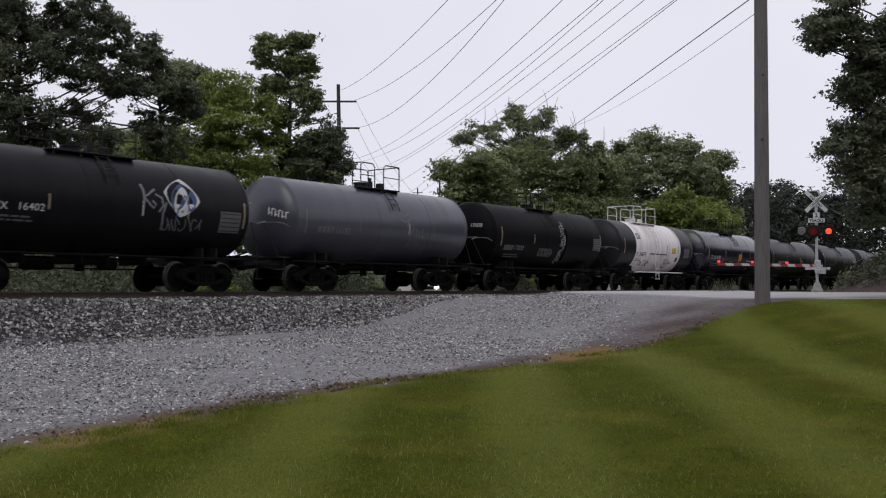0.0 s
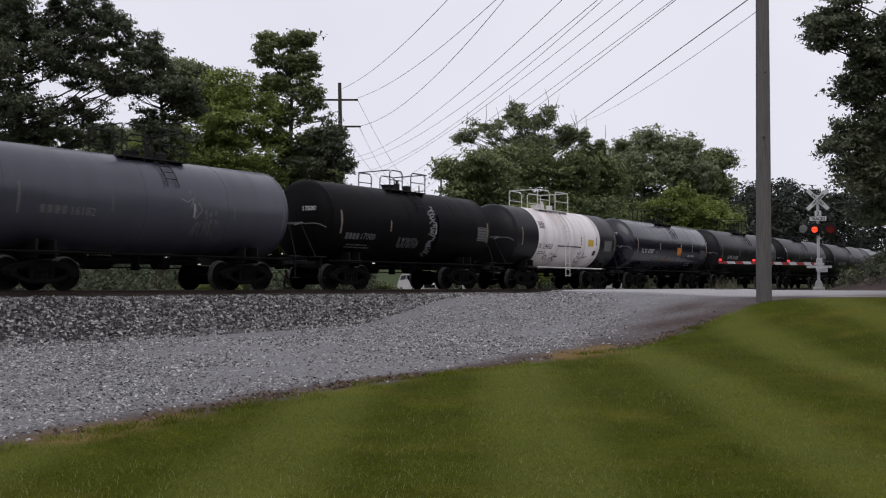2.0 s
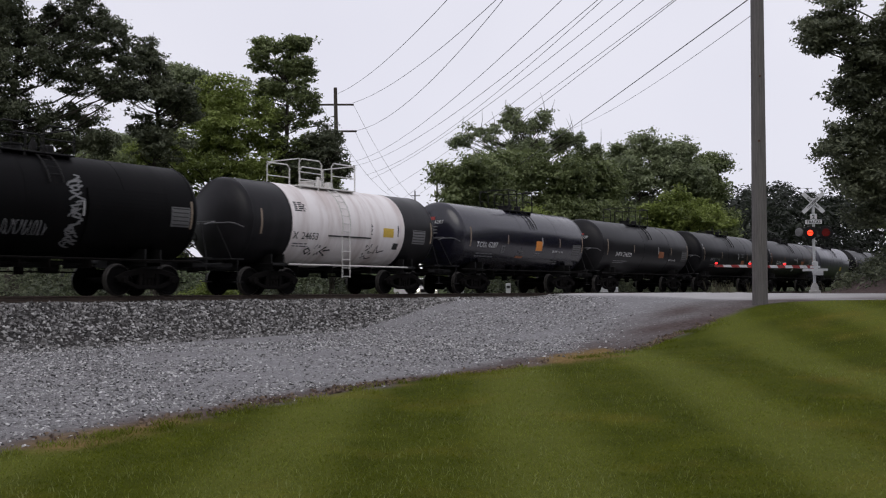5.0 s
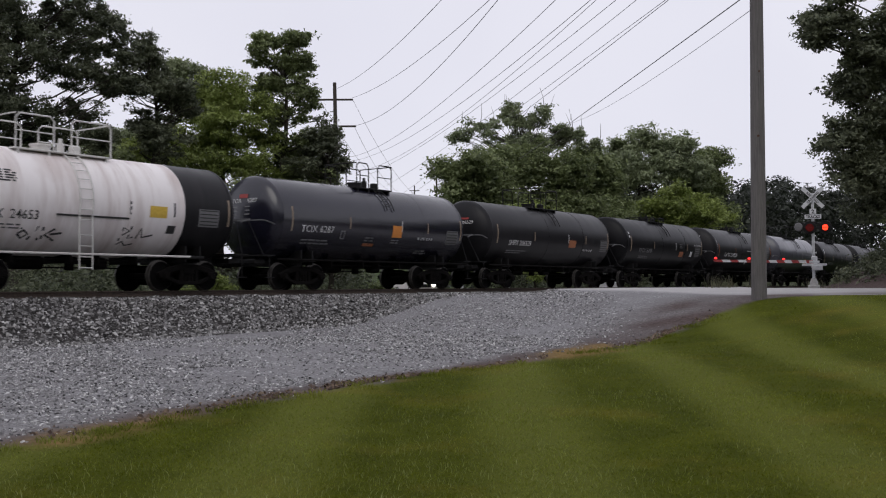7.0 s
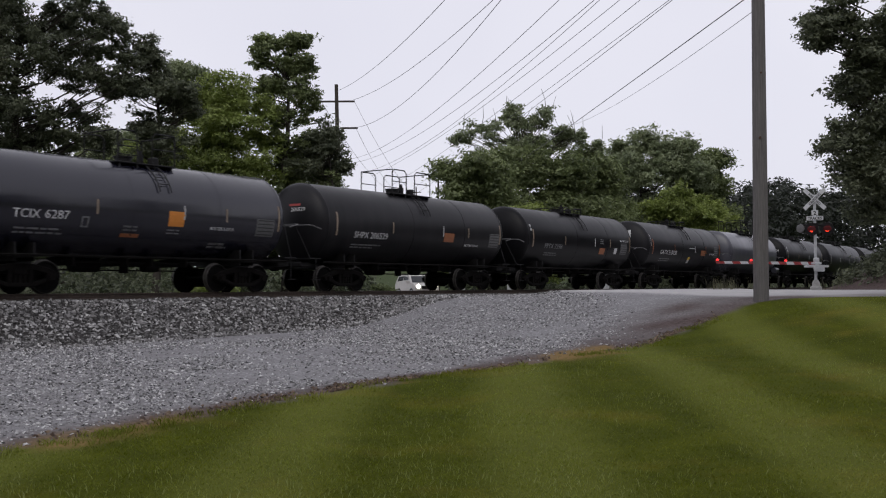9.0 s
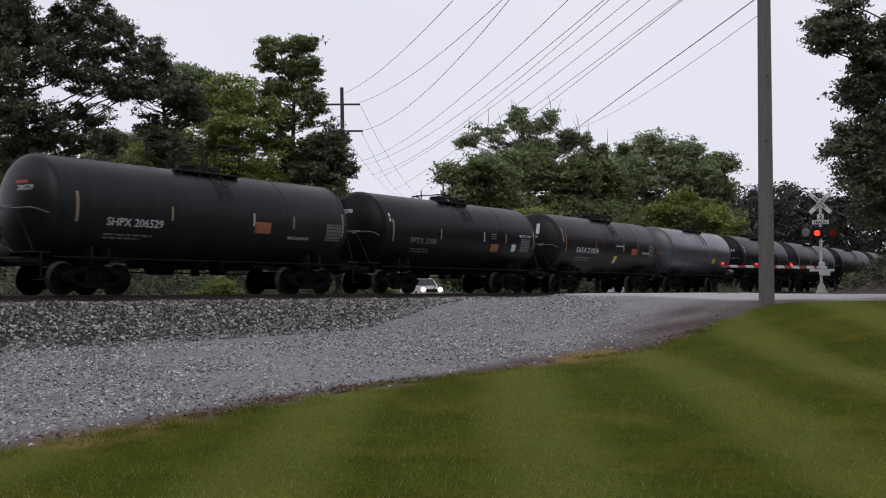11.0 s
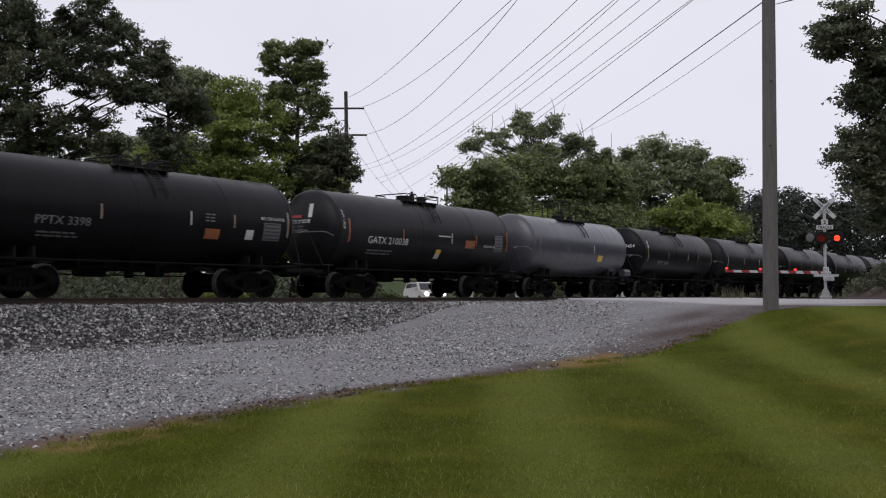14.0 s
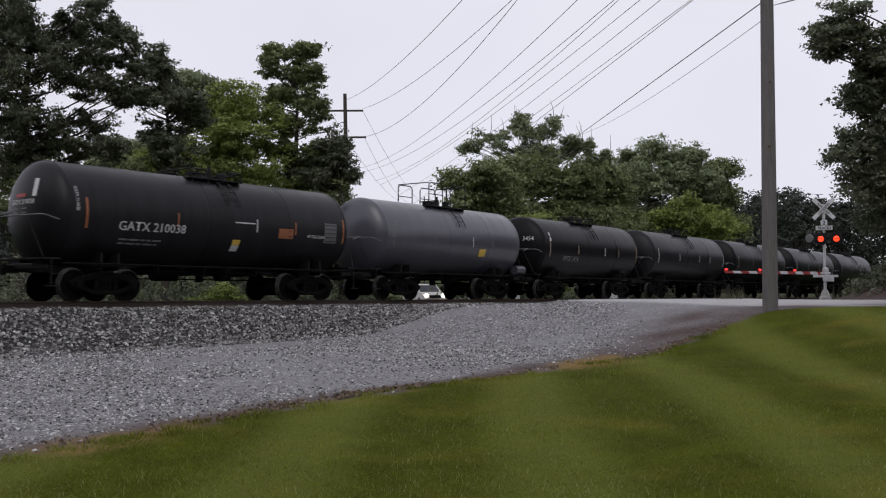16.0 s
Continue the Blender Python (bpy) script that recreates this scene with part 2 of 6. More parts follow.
def blade_mat(name):
    m, nt, b = base_mat(name)
    g = nt.nodes.new("ShaderNodeNewGeometry")
    c = mixc(nt, 1.0, lawn_colour(nt), (2.1, 2.1, 2.1), "MULTIPLY")
    c = mixc(nt, mathn(nt, "MULTIPLY", ramp_fac(nt, g.outputs["Random Per Island"], 0.55, 1.0), 0.5), c, (0.34, 0.38, 0.09))
    nt.links.new(c, b.inputs["Base Color"])
    b.inputs["Roughness"].default_value = 0.6
    b.inputs["Specular IOR Level"].default_value = 0.15
    tr = nt.nodes.new("ShaderNodeBsdfTranslucent")
    nt.links.new(c, tr.inputs["Color"])
    mx = nt.nodes.new("ShaderNodeMixShader")
    mx.inputs["Fac"].default_value = 0.5
    nt.links.new(b.outputs["BSDF"], mx.inputs[1])
    nt.links.new(tr.outputs["BSDF"], mx.inputs[2])
    nt.links.new(mx.outputs["Shader"], nt.nodes["Material Output"].inputs["Surface"])
    return m


BLADE = blade_mat("grass_blades")
STONE = island_mat("crushed_limestone", ((0.0, (0.03, 0.029, 0.03)), (0.3, (0.2, 0.196, 0.198)), (0.65, (0.38, 0.372, 0.372)), (1.0, (0.8, 0.79, 0.785))))
BALLAST = island_mat("track_ballast", ((0.0, (0.03, 0.028, 0.027)), (0.4, (0.17, 0.163, 0.16)), (0.8, (0.36, 0.35, 0.345)), (1.0, (0.7, 0.69, 0.68))))
DEBRIS = island_mat("dead_leaves", ((0.0, (0.05, 0.03, 0.02)), (0.6, (0.12, 0.075, 0.05)), (1.0, (0.26, 0.19, 0.13))))


# ---- mesh helpers ----
def link_bm(name, bm, mats, parent=None, label="", smooth=True):
    me = bpy.data.meshes.new(name)
    bm.to_mesh(me)
    bm.free()
    for m in mats if isinstance(mats, (list, tuple)) else (mats,):
        me.materials.append(m)
    if smooth:
        me.shade_smooth()
        me.set_sharp_from_angle(angle=radians(35))
    ob = new(name, me)
    if parent:
        ob.parent = parent
    if label:
        ob["label"] = label
    return ob


def part(name, bm, material, parent, label="", smooth=True):
    return link_bm(name, bm, material, parent, label, smooth)


def thing(name, m, label, category, group="", kind=""):
    ob = new(name)
    ob.empty_display_size = 0.3
    ob.matrix_basis = m
    return tagged(ob, label, category, group, kind)


def raw_mesh(name, verts, faces, material, smooth=False):
    """Mesh object straight from arrays; faces is an (n, k) array."""
    verts, faces = np.asarray(verts, dtype=np.float32), np.asarray(faces, dtype=np.int32)
    me = bpy.data.meshes.new(name)
    n, k = faces.shape
    me.vertices.add(len(verts))
    me.vertices.foreach_set("co", verts.ravel())
    me.loops.add(n * k)
    me.loops.foreach_set("vertex_index", faces.ravel())
    me.polygons.add(n)
    me.polygons.foreach_set("loop_start", np.arange(0, n * k, k, dtype=np.int32))
    me.update(calc_edges=True)
    me.materials.append(material)
    if smooth:
        me.shade_smooth()
    return new(name, me)


def box(bm, c, size, rot=None, mat=0, bevel=0.0):
    m = Matrix.Translation(c) @ (rot if rot is not None else Matrix.Identity(4)) @ Matrix.Diagonal((*size, 1))
    r = bmesh.ops.create_cube(bm, size=1.0, matrix=m)
    fs = {f for v in r["verts"] for f in v.link_faces}
    for f in fs:
        f.material_index = mat
    if bevel:
        es = list({e for v in r["verts"] for e in v.link_edges})
        bmesh.ops.bevel(bm, geom=es, offset=bevel, segments=1, affect="EDGES", profile=0.5)


def lathe(bm, prof, p0, axis, seg=24, mat=0, mats=None):
    """Profile rows (along, radius) turned round the axis through p0."""
    axis = Vector(axis).normalized()
    a = axis.orthogonal().normalized()
    b = axis.cross(a)
    rings = []
    for h, r in prof:
        c = Vector(p0) + axis * h
        if r < 1e-5:
            rings.append([bm.verts.new(c)])
        else:
            rings.append([bm.verts.new(c + (a * math.cos(t) + b * math.sin(t)) * r) for t in (2 * math.pi * k / seg for k in range(seg))])
    for i in range(len(rings) - 1):
        A, B = rings[i], rings[i + 1]
        mi = mats[i] if mats else mat
        for k in range(seg):
            j = (k + 1) % seg
            if len(A) == 1 and len(B) == 1:
                continue
            if len(A) == 1:
                f = bm.faces.new((A[0], B[j], B[k]))
            elif len(B) == 1:
                f = bm.faces.new((A[k], A[j], B[0]))
            else:
                f = bm.faces.new((A[k], A[j], B[j], B[k]))
            f.material_index = mi


def rod(bm, p0, p1, r, seg=8, mat=0, r1=None):
    d = Vector(p1) - Vector(p0)
    L = d.length
    if L > 1e-6:
        lathe(bm, ((0, 0), (0, r), (L, r if r1 is None else r1), (L, 0)), p0, d, seg, mat)


def tube(bm, pts, r, seg=6, mat=0, r1=None):
    """A bent round bar through the points."""
    pts = [Vector(p) for p in pts]
    rings = []
    n = len(pts)
    ref = Vector((0.13, 0.31, 0.94))
    for i, p in enumerate(pts):
        d = (pts[min(i + 1, n - 1)] - pts[max(i - 1, 0)]).normalized()
        a = d.cross(ref)
        a = a.normalized() if a.length > 0.05 else d.orthogonal().normalized()
        b = d.cross(a)
        rr = r if r1 is None else r + (r1 - r) * i / (n - 1)
        rings.append([bm.verts.new(p + (a * math.cos(t) + b * math.sin(t)) * rr) for t in (2 * math.pi * k / seg for k in range(seg))])
    for A, B in zip(rings, rings[1:]):
        for k in range(seg):
            j = (k + 1) % seg
            bm.faces.new((A[k], A[j], B[j], B[k])).material_index = mat
    for ring in (rings[0][::-1], rings[-1]):
        bm.faces.new(ring).material_index = mat


def smoothstep(a, b, v):
    t = np.clip((v - a) / (b - a), 0, 1)
    return t * t * (3 - 2 * t)


def value_noise(x, y, scale, seed=0):
    """Smooth lattice noise in [-1, 1] on arrays."""
    x, y = np.asarray(x) / scale, np.asarray(y) / scale
    xi, yi = np.floor(x).astype(np.int64), np.floor(y).astype(np.int64)
    fx, fy = x - xi, y - yi
    fx, fy = fx * fx * (3 - 2 * fx), fy * fy * (3 - 2 * fy)

    def h(i, j):
        v = np.sin(i * 127.1 + j * 311.7 + seed * 74.7) * 43758.5453
        return 2 * (v - np.floor(v)) - 1

    return (h(xi, yi) * (1 - fx) + h(xi + 1, yi) * fx) * (1 - fy) + (h(xi, yi + 1) * (1 - fx) + h(xi + 1, yi + 1) * fx) * fy


# ---- the plan: track line, lawn edge, road, heights ----
TX, TY, TA = -5.9, 36.0, radians(35.7)
UX, UY = math.sin(TA), math.cos(TA)
RAIL_Z = 1.5
TRACK_TURN = 90 - 35.7


def along(x, y):
    return (x - TX) * UX + (y - TY) * UY


def aside(x, y):
    """Distance from the track's centre line, positive on the camera's side."""
    return (x - TX) * UY - (y - TY) * UX


def on_track(s, d=0.0):
    return TX + s * UX + d * UY, TY + s * UY - d * UX


EDGE_X = (-12, -6.5, -4.25, -2.05, 0.5, 3.57, 5.3, 7.4, 10, 14, 20, 40)
EDGE_Y = (-5, 5.75, 9.6, 12.85, 16.35, 20.75, 22.75, 24.5, 25.6, 26.6, 27.6, 30.5)


def lawn_side(x, y):
    """Positive on the lawn, about in metres."""
    wob = 0.22 * value_noise(x, y, 0.9, 3) + 0.1 * value_noise(x, y, 0.3, 4)
    return (np.interp(x, EDGE_X, EDGE_Y) - y) * 0.62 + wob


ROAD_LINE = ((70, 25), (28, 29.5), (12.0, 30.3), (9.4, 37), (9.8, 46), (15.0, 66), (12, 74), (-2.5, 81), (-40, 104))


def road_side(x, y):
    """Distance inside the road's edge."""
    best = np.full(np.shape(x), 1e9)
    for (ax, ay), (bx, by) in zip(ROAD_LINE, ROAD_LINE[1:]):
        dx, dy = bx - ax, by - ay
        t = np.clip(((x - ax) * dx + (y - ay) * dy) / (dx * dx + dy * dy), 0, 1)
        best = np.minimum(best, np.hypot(x - ax - t * dx, y - ay - t * dy))
    return 4.6 - best + 0.25 * value_noise(x, y, 1.3, 8)


def ground_z(x, y):
    x, y = np.asarray(x, dtype=float), np.asarray(y, dtype=float)
    s, d = along(x, y), aside(x, y)
    p = y + 1.6 * x
    g = 0.22 + 0.1 * smoothstep(5, 27, p) + 0.98 * smoothstep(26, 40, p) + 0.08 * smoothstep(40, 60, p) - 0.22 * (1 - smoothstep(5, 16, y))
    g = g + (1.24 - g) * smoothstep(8, 3, d) * smoothstep(36, 50, p)
    g = g + 0.05 * value_noise(x, y, 4.5, 1) * smoothstep(4, 7, d) + 0.02 * value_noise(x, y, 1.2, 2)
    crown = 1.27 + 0.025 * value_noise(x, y, 0.5, 5)
    near = np.maximum(g, crown - (d - 1.9) * 0.52)
    far = np.maximum(0.85 + 0.15 * value_noise(x, y, 6, 7), crown + (d + 1.9) * 0.5)
    z = np.where(d > 1.9, near, np.where(d < -1.9, far, crown))
    r = smoothstep(-1.2, 0.6, road_side(x, y))
    flat = np.where(d > -6, 1.47, 1.47 - 0.6 * smoothstep(-6, -22, d))
    z = z + (flat - z) * r * smoothstep(27, 33, y)
    hill = np.hypot((x - 30.6) * 0.95, (y - 52) * 0.75)
    z = z + 3.4 * smoothstep(10, 3, hill) * smoothstep(4, 8, d)
    away = np.hypot(x, y - 40)
    return z + 14 * smoothstep(150, 600, away)


# ---- ground: one sheet to the horizon ----
def ground_lines(lo, hi, step, limit):
    out = list(np.arange(lo, hi + step / 2, step))
    g, v = step, hi
    while v < limit:
        g *= 1.22
        v += g
        out.append(v)
    g, v = step, lo
    while v > -limit:
        g *= 1.22
        v -= g
        out.insert(0, v)
    return np.array(out)


def ground_mat():
    m, nt, b = base_mat("lawn_gravel_and_road")

    def attr(name):
        a = nt.nodes.new("ShaderNodeAttribute")
        a.attribute_name = name
        return a.outputs["Fac"]

    fine = noise_fac(nt, 9, 5, 0.7)
    tiny = noise_fac(nt, 60, 3, 0.7)
    mid = noise_fac(nt, 1.3, 4, 0.6)
    grass = lawn_colour(nt)
    tc = nt.nodes.new("ShaderNodeTexCoord")
    # bare yellowed strip along the lawn's edge
    edge = attr("edge")
    straw = ramp(nt, fine, ((0.3, (0.1, 0.075, 0.02)), (0.7, (0.27, 0.17, 0.075))))
    # crushed stone and fines
    v = nt.nodes.new("ShaderNodeTexVoronoi")
    v.inputs["Scale"].default_value = 26
    nt.links.new(tc.outputs["Object"], v.inputs["Vector"])
    gravel = ramp(nt, v.outputs["Color"], ((0.1, (0.13, 0.128, 0.13)), (0.6, (0.26, 0.258, 0.262)), (0.95, (0.42, 0.415, 0.42))))
    fines = ramp(nt, fine, ((0.3, (0.15, 0.145, 0.15)), (0.7, (0.27, 0.262, 0.268))))
    gravel = mixc(nt, ramp_fac(nt, mid, 0.35, 0.65), gravel, fines)
    dirt = ramp(nt, fine, ((0.3, (0.05, 0.037, 0.035)), (0.7, (0.125, 0.095, 0.09))))
    # near-black bed puts the shade between ballast stones into the ground colour
    gravel = mixc(nt, attr("ballast"), gravel, (0.045, 0.042, 0.041))
    gravel = mixc(nt, attr("dirt"), gravel, dirt)
    asphalt = ramp(nt, mathn(nt, "MULTIPLY_ADD", tiny, 0.4, mathn(nt, "MULTIPLY", mid, 0.6)), ((0.3, (0.36, 0.35, 0.35)), (0.7, (0.5, 0.49, 0.485))))
    rough_grass = ramp(nt, fine, ((0.3, (0.02, 0.032, 0.012)), (0.7, (0.065, 0.085, 0.03))))
    c = mixc(nt, attr("gravel"), rough_grass, gravel)
    c = mixc(nt, attr("road"), c, asphalt)
    c = mixc(nt, attr("lawn"), c, grass)
    c = mixc(nt, edge, c, straw)
    nt.links.new(c, b.inputs["Base Color"])
    b.inputs["Roughness"].default_value = 0.95
    b.inputs["Specular IOR Level"].default_value = 0.06
    h = mathn(nt, "MULTIPLY_ADD", tiny, 0.4, fine)
    bump(nt, b, h, 0.6, 0.03)
    return m


def straw_edge(x, y):
    """Yellowed bare strip on the lawn's rim, in patches."""
    ls = lawn_side(x, y)
    wide = np.exp(-((x - 2.9) / 0.9) ** 2)
    worn = np.exp(-((x - 2.7) / 0.9) ** 2) + 0.55 * np.exp(-((x + 3.3) / 0.8) ** 2) + 0.35 * np.exp(-((x - 0.2) / 1.2) ** 2)
    return smoothstep(1.0, 0.3, np.abs(ls + 0.02 + 0.25 * wide) / (0.6 + 0.8 * wide)) * smoothstep(0.25, 0.75, worn + 0.3 * value_noise(x, y, 0.5, 15))


def bare_dirt(x, y):
    """Trodden purple-brown earth between lot and lawn, widest towards the pole."""
    ls = lawn_side(x, y)
    wide = 0.5 + 2.2 * smoothstep(-1, 5, x)
    return smoothstep(-wide - 0.5, -wide * 0.4, ls) * (0.8 + 0.3 * value_noise(x, y, 1.0, 12))


def build_ground():
    gx = ground_lines(-26, 32, 0.25, 2500)
    gy = ground_lines(-4, 66, 0.25, 2500)
    X, Y = np.meshgrid(gx, gy)
    Z = ground_z(X, Y)
    verts = np.stack([X, Y, Z], -1).reshape(-1, 3)
    nx, ny = len(gx), len(gy)
    i = np.arange((ny - 1) * nx).reshape(ny - 1, nx)[:, :-1].ravel()
    faces = np.stack([i, i + 1, i + nx + 1, i + nx], 1)
    ob = raw_mesh("ground", verts, faces, ground_mat(), True)
    x, y = verts[:, 0], verts[:, 1]
    s, d = along(x, y), aside(x, y)
    ls = lawn_side(x, y)
    lawn = smoothstep(-0.1, 0.12, ls)
    gravel = smoothstep(-3.6, -2.6, d) * smoothstep(70, 45, np.hypot(x, y - 30))
    hill = np.hypot((x - 30.6) * 0.95, (y - 52) * 0.75)
    gravel = gravel * smoothstep(6.0, 7.5, hill)
    road = smoothstep(-0.35, 0.35, road_side(x, y)) * smoothstep(22.5, 24.5, y)
    edge = straw_edge(x, y)
    dirt = bare_dirt(x, y)
    road = road * (1 - 0.75 * np.clip(dirt, 0, 1))
    dirt = np.maximum(dirt, smoothstep(13, 9.5, hill))
    # mask for the bed that carries the painted gap shade
    ballast = smoothstep(4.6, 3.6, d + 0.5 * value_noise(x, y, 1.1, 16)) * smoothstep(-4.5, -3.0, d)
    for name, vals in (("ballast", ballast), ("lawn", lawn), ("gravel", gravel), ("road", road), ("edge", edge), ("dirt", dirt)):
        a = ob.data.attributes.new(name, "FLOAT", "POINT")
        a.data.foreach_set("value", np.clip(vals, 0, 1).astype(np.float32))
    tagged(ob, "mown green lawn, grey gravel lot and pale road", "ground", kind="structure")


build_ground()


# ---- track ----
def build_track():
    x, y = on_track(0)
    tr = thing("railway_track", pose(x, y, RAIL_Z, 0, 0, TRACK_TURN), "steel rails on dark wooden ties in grey ballast", "railway track", kind="structure")
    for side in (-0.75, 0.75):
        bm = bmesh.new()
        prof = ((-0.07, -0.17), (0.07, -0.17), (0.07, -0.155), (0.012, -0.13), (0.012, -0.045), (0.036, -0.035), (0.036, -0.006), (0.028, 0.0),
                (-0.028, 0.0), (-0.036, -0.006), (-0.036, -0.035), (-0.012, -0.045), (-0.012, -0.13), (-0.07, -0.155))
        ends = []
        for sx in (-70, 230):
            ends.append([bm.verts.new((sx, side + a, b)) for a, b in prof])
        n = len(prof)
        for k in range(n):
            f = bm.faces.new((ends[0][k], ends[0][(k + 1) % n], ends[1][(k + 1) % n], ends[1][k]))
            f.material_index = 1 if k == 7 else 0
        part("rail", bm, [RAIL_SIDE, RAIL_TOP], tr, "rusty rail with worn bright head")
    bm = bmesh.new()
    box(bm, (0, 0, 0), (0.23, 2.6, 0.17), bevel=0.012)
    me = bpy.data.meshes.new("tie")
    bm.to_mesh(me)
    bm.free()
    me.materials.append(TIE_WOOD)
    rnd = random.Random(4)
    for k in range(150):
        s = -32 + 0.53 * k
        o = new("tie", me)
        o.parent = tr
        o.matrix_basis = pose(s + rnd.uniform(-0.03, 0.03), rnd.uniform(-0.06, 0.06), -0.255 + rnd.uniform(-0.012, 0.012), 0, rnd.uniform(-1, 1), rnd.uniform(-1.5, 1.5))
    # crossing panels between and beside the rails
    for yy, w in ((0.0, 1.36), (-1.3, 0.98), (1.3, 0.98)):
        bm = bmesh.new()
        box(bm, (35.5, yy, -0.09), (13.0, w, 0.17), bevel=0.01)
        part("crossing_panel", bm, TYRE, tr, "worn dark rubber crossing panel")


build_track()


# ---- tank cars ----
TANK_R, TANK_Z, WHEEL_R = 1.48, 2.56, 0.457
FACE = -1  # side of the car that faces the lawn, along local y


def wrap(x, up, r=TANK_R + 0.008):
    """A point on the shell: x along the car, up = arc length above the shell's middle."""
    t = (up + 2.56 - TANK_Z) / TANK_R
    return Vector((x, -r * math.cos(t), TANK_Z + r * math.sin(t)))


def patch(bm, x0, x1, u0, u1, mat=0, lift=0.006):
    """A thin sheet laid on the shell."""
    n = max(1, int(abs(u1 - u0) / 0.12) + 1)
    r0, r1 = TANK_R - 0.004, TANK_R + lift
    rows = []
    for i in range(n + 1):
        u = u0 + (u1 - u0) * i / n
        rows.append([bm.verts.new(wrap(x, u, r)) for x, r in ((x0, r0), (x0, r1), (x1, r1), (x1, r0))])
    for a, b in zip(rows, rows[1:]):
        for k in range(3):
            bm.faces.new((a[k], a[k + 1], b[k + 1], b[k])).material_index = mat
    for q in (rows[0][::-1], rows[-1]):
        bm.faces.new(q).material_index = mat


def ribbon(bm, pts, width, mat=0, r=TANK_R + 0.01):
    """A brush stroke over the shell; pts are (x, up)."""
    prev = None
    n = len(pts)
    for i, (x, u) in enumerate(pts):
        ax, au = pts[max(i - 1, 0)]
        bx, bu = pts[min(i + 1, n - 1)]
        L = math.hypot(bx - ax, bu - au) or 1
        nx, nu = -(bu - au) / L * width / 2, (bx - ax) / L * width / 2
        cur = [bm.verts.new(wrap(x + nx, u + nu, r)), bm.verts.new(wrap(x - nx, u - nu, r))]
        if prev:
            bm.faces.new((prev[0], prev[1], cur[1], cur[0])).material_index = mat
        prev = cur


def scrawl(bm, x0, x1, u0, u1, seed, strokes, width=0.045):
    """Loose spray-can strokes that spell nothing."""
    rnd = random.Random(seed)
    for k in range(strokes):
        cx = x0 + (x1 - x0) * (k + 0.5) / strokes
        w = (x1 - x0) / strokes * 0.75
        ph, fr = rnd.uniform(0, 6), rnd.uniform(0.8, 1.7)
        pts = []
        for i in range(15):
            t = i / 14
            pts.append((cx + w * (t - 0.5) * rnd.choice((0.9, 1.0)) + 0.3 * w * math.sin(ph + fr * 6.3 * t),
                        u0 + (u1 - u0) * (0.5 + 0.48 * math.sin(ph * 2 + fr * 5.0 * t))))
        ribbon(bm, pts, width * rnd.uniform(0.7, 1.2))


def flat_text(body, size, bold=0.004):
    cu = bpy.data.curves.new("lettering", "FONT")
    cu.body, cu.size, cu.resolution_u, cu.offset = body, size, 2, size * bold
    ob = bpy.data.objects.new("lettering", cu)
    me = bpy.data.meshes.new_from_object(ob)
    bpy.data.objects.remove(ob)
    bpy.data.curves.remove(cu)
    return me


def shell_text(body, x0, u0, size, material, parent, wide=1.0, name="lettering", upright=False):
    me = flat_text(body, size * 1.38)
    for v in me.vertices:
        a, b = v.co.x * wide, v.co.y
        if upright:
            a, b = b, -a
        v.co = wrap(x0 + a, u0 + b, TANK_R + 0.012)
    me.materials.append(material)
    ob = new(name, me)
    ob.parent = parent
    return ob


def bars(bm, x0, u0, rows, width, h, gap, seed=1):
    """Lines of writing too small to read: broken plain bars."""
    rnd = random.Random(seed)
    for k in range(rows):
        x, u = x0, u0 - k * (h + gap)
        end = x0 + width * rnd.uniform(0.7, 1.0)
        while x < end:
            w = rnd.uniform(0.12, 0.35)
            patch(bm, x, min(x + w, end), u, u + h)
            x += w + 0.06


HEAD_STEPS = (0.0, 0.2, 0.4, 0.6, 0.78, 0.9, 0.95, 0.98, 0.995, 1.0)


def head_bulge(r):
    """How far a dished head stands out at radius r: a shallow dish with a tight knuckle."""
    q = min(1.0, r / TANK_R)
    dish = 0.34 * (1 - q * q)
    return dish + 0.2 * math.sqrt(max(0.0, 1 - q ** 14))




def head_text(body, y, z, size, material, parent):
    """Lettering on the near end's dished head; y and z across it."""
    me = flat_text(body, size * 1.38)
    half = parent["shell_half"]
    for v in me.vertices:
        yy, zz = y - v.co.x, z + v.co.y
        v.co = (-(half + head_bulge(math.hypot(yy, zz))) - 0.012, yy, TANK_Z + zz)
    me.materials.append(material)
    ob = new("lettering", me)
    ob.parent = parent
    return ob


def head_patch(bm, y0, y1, z0, z1, half):
    vs = []
    for yy, zz in ((y0, z0), (y0, z1), (y1, z1), (y1, z0)):
        vs.append(bm.verts.new((-(half + head_bulge(math.hypot(yy, zz))) - 0.02, yy, TANK_Z + zz)))
    bm.faces.new(vs)


WHEEL_PARTS = {}


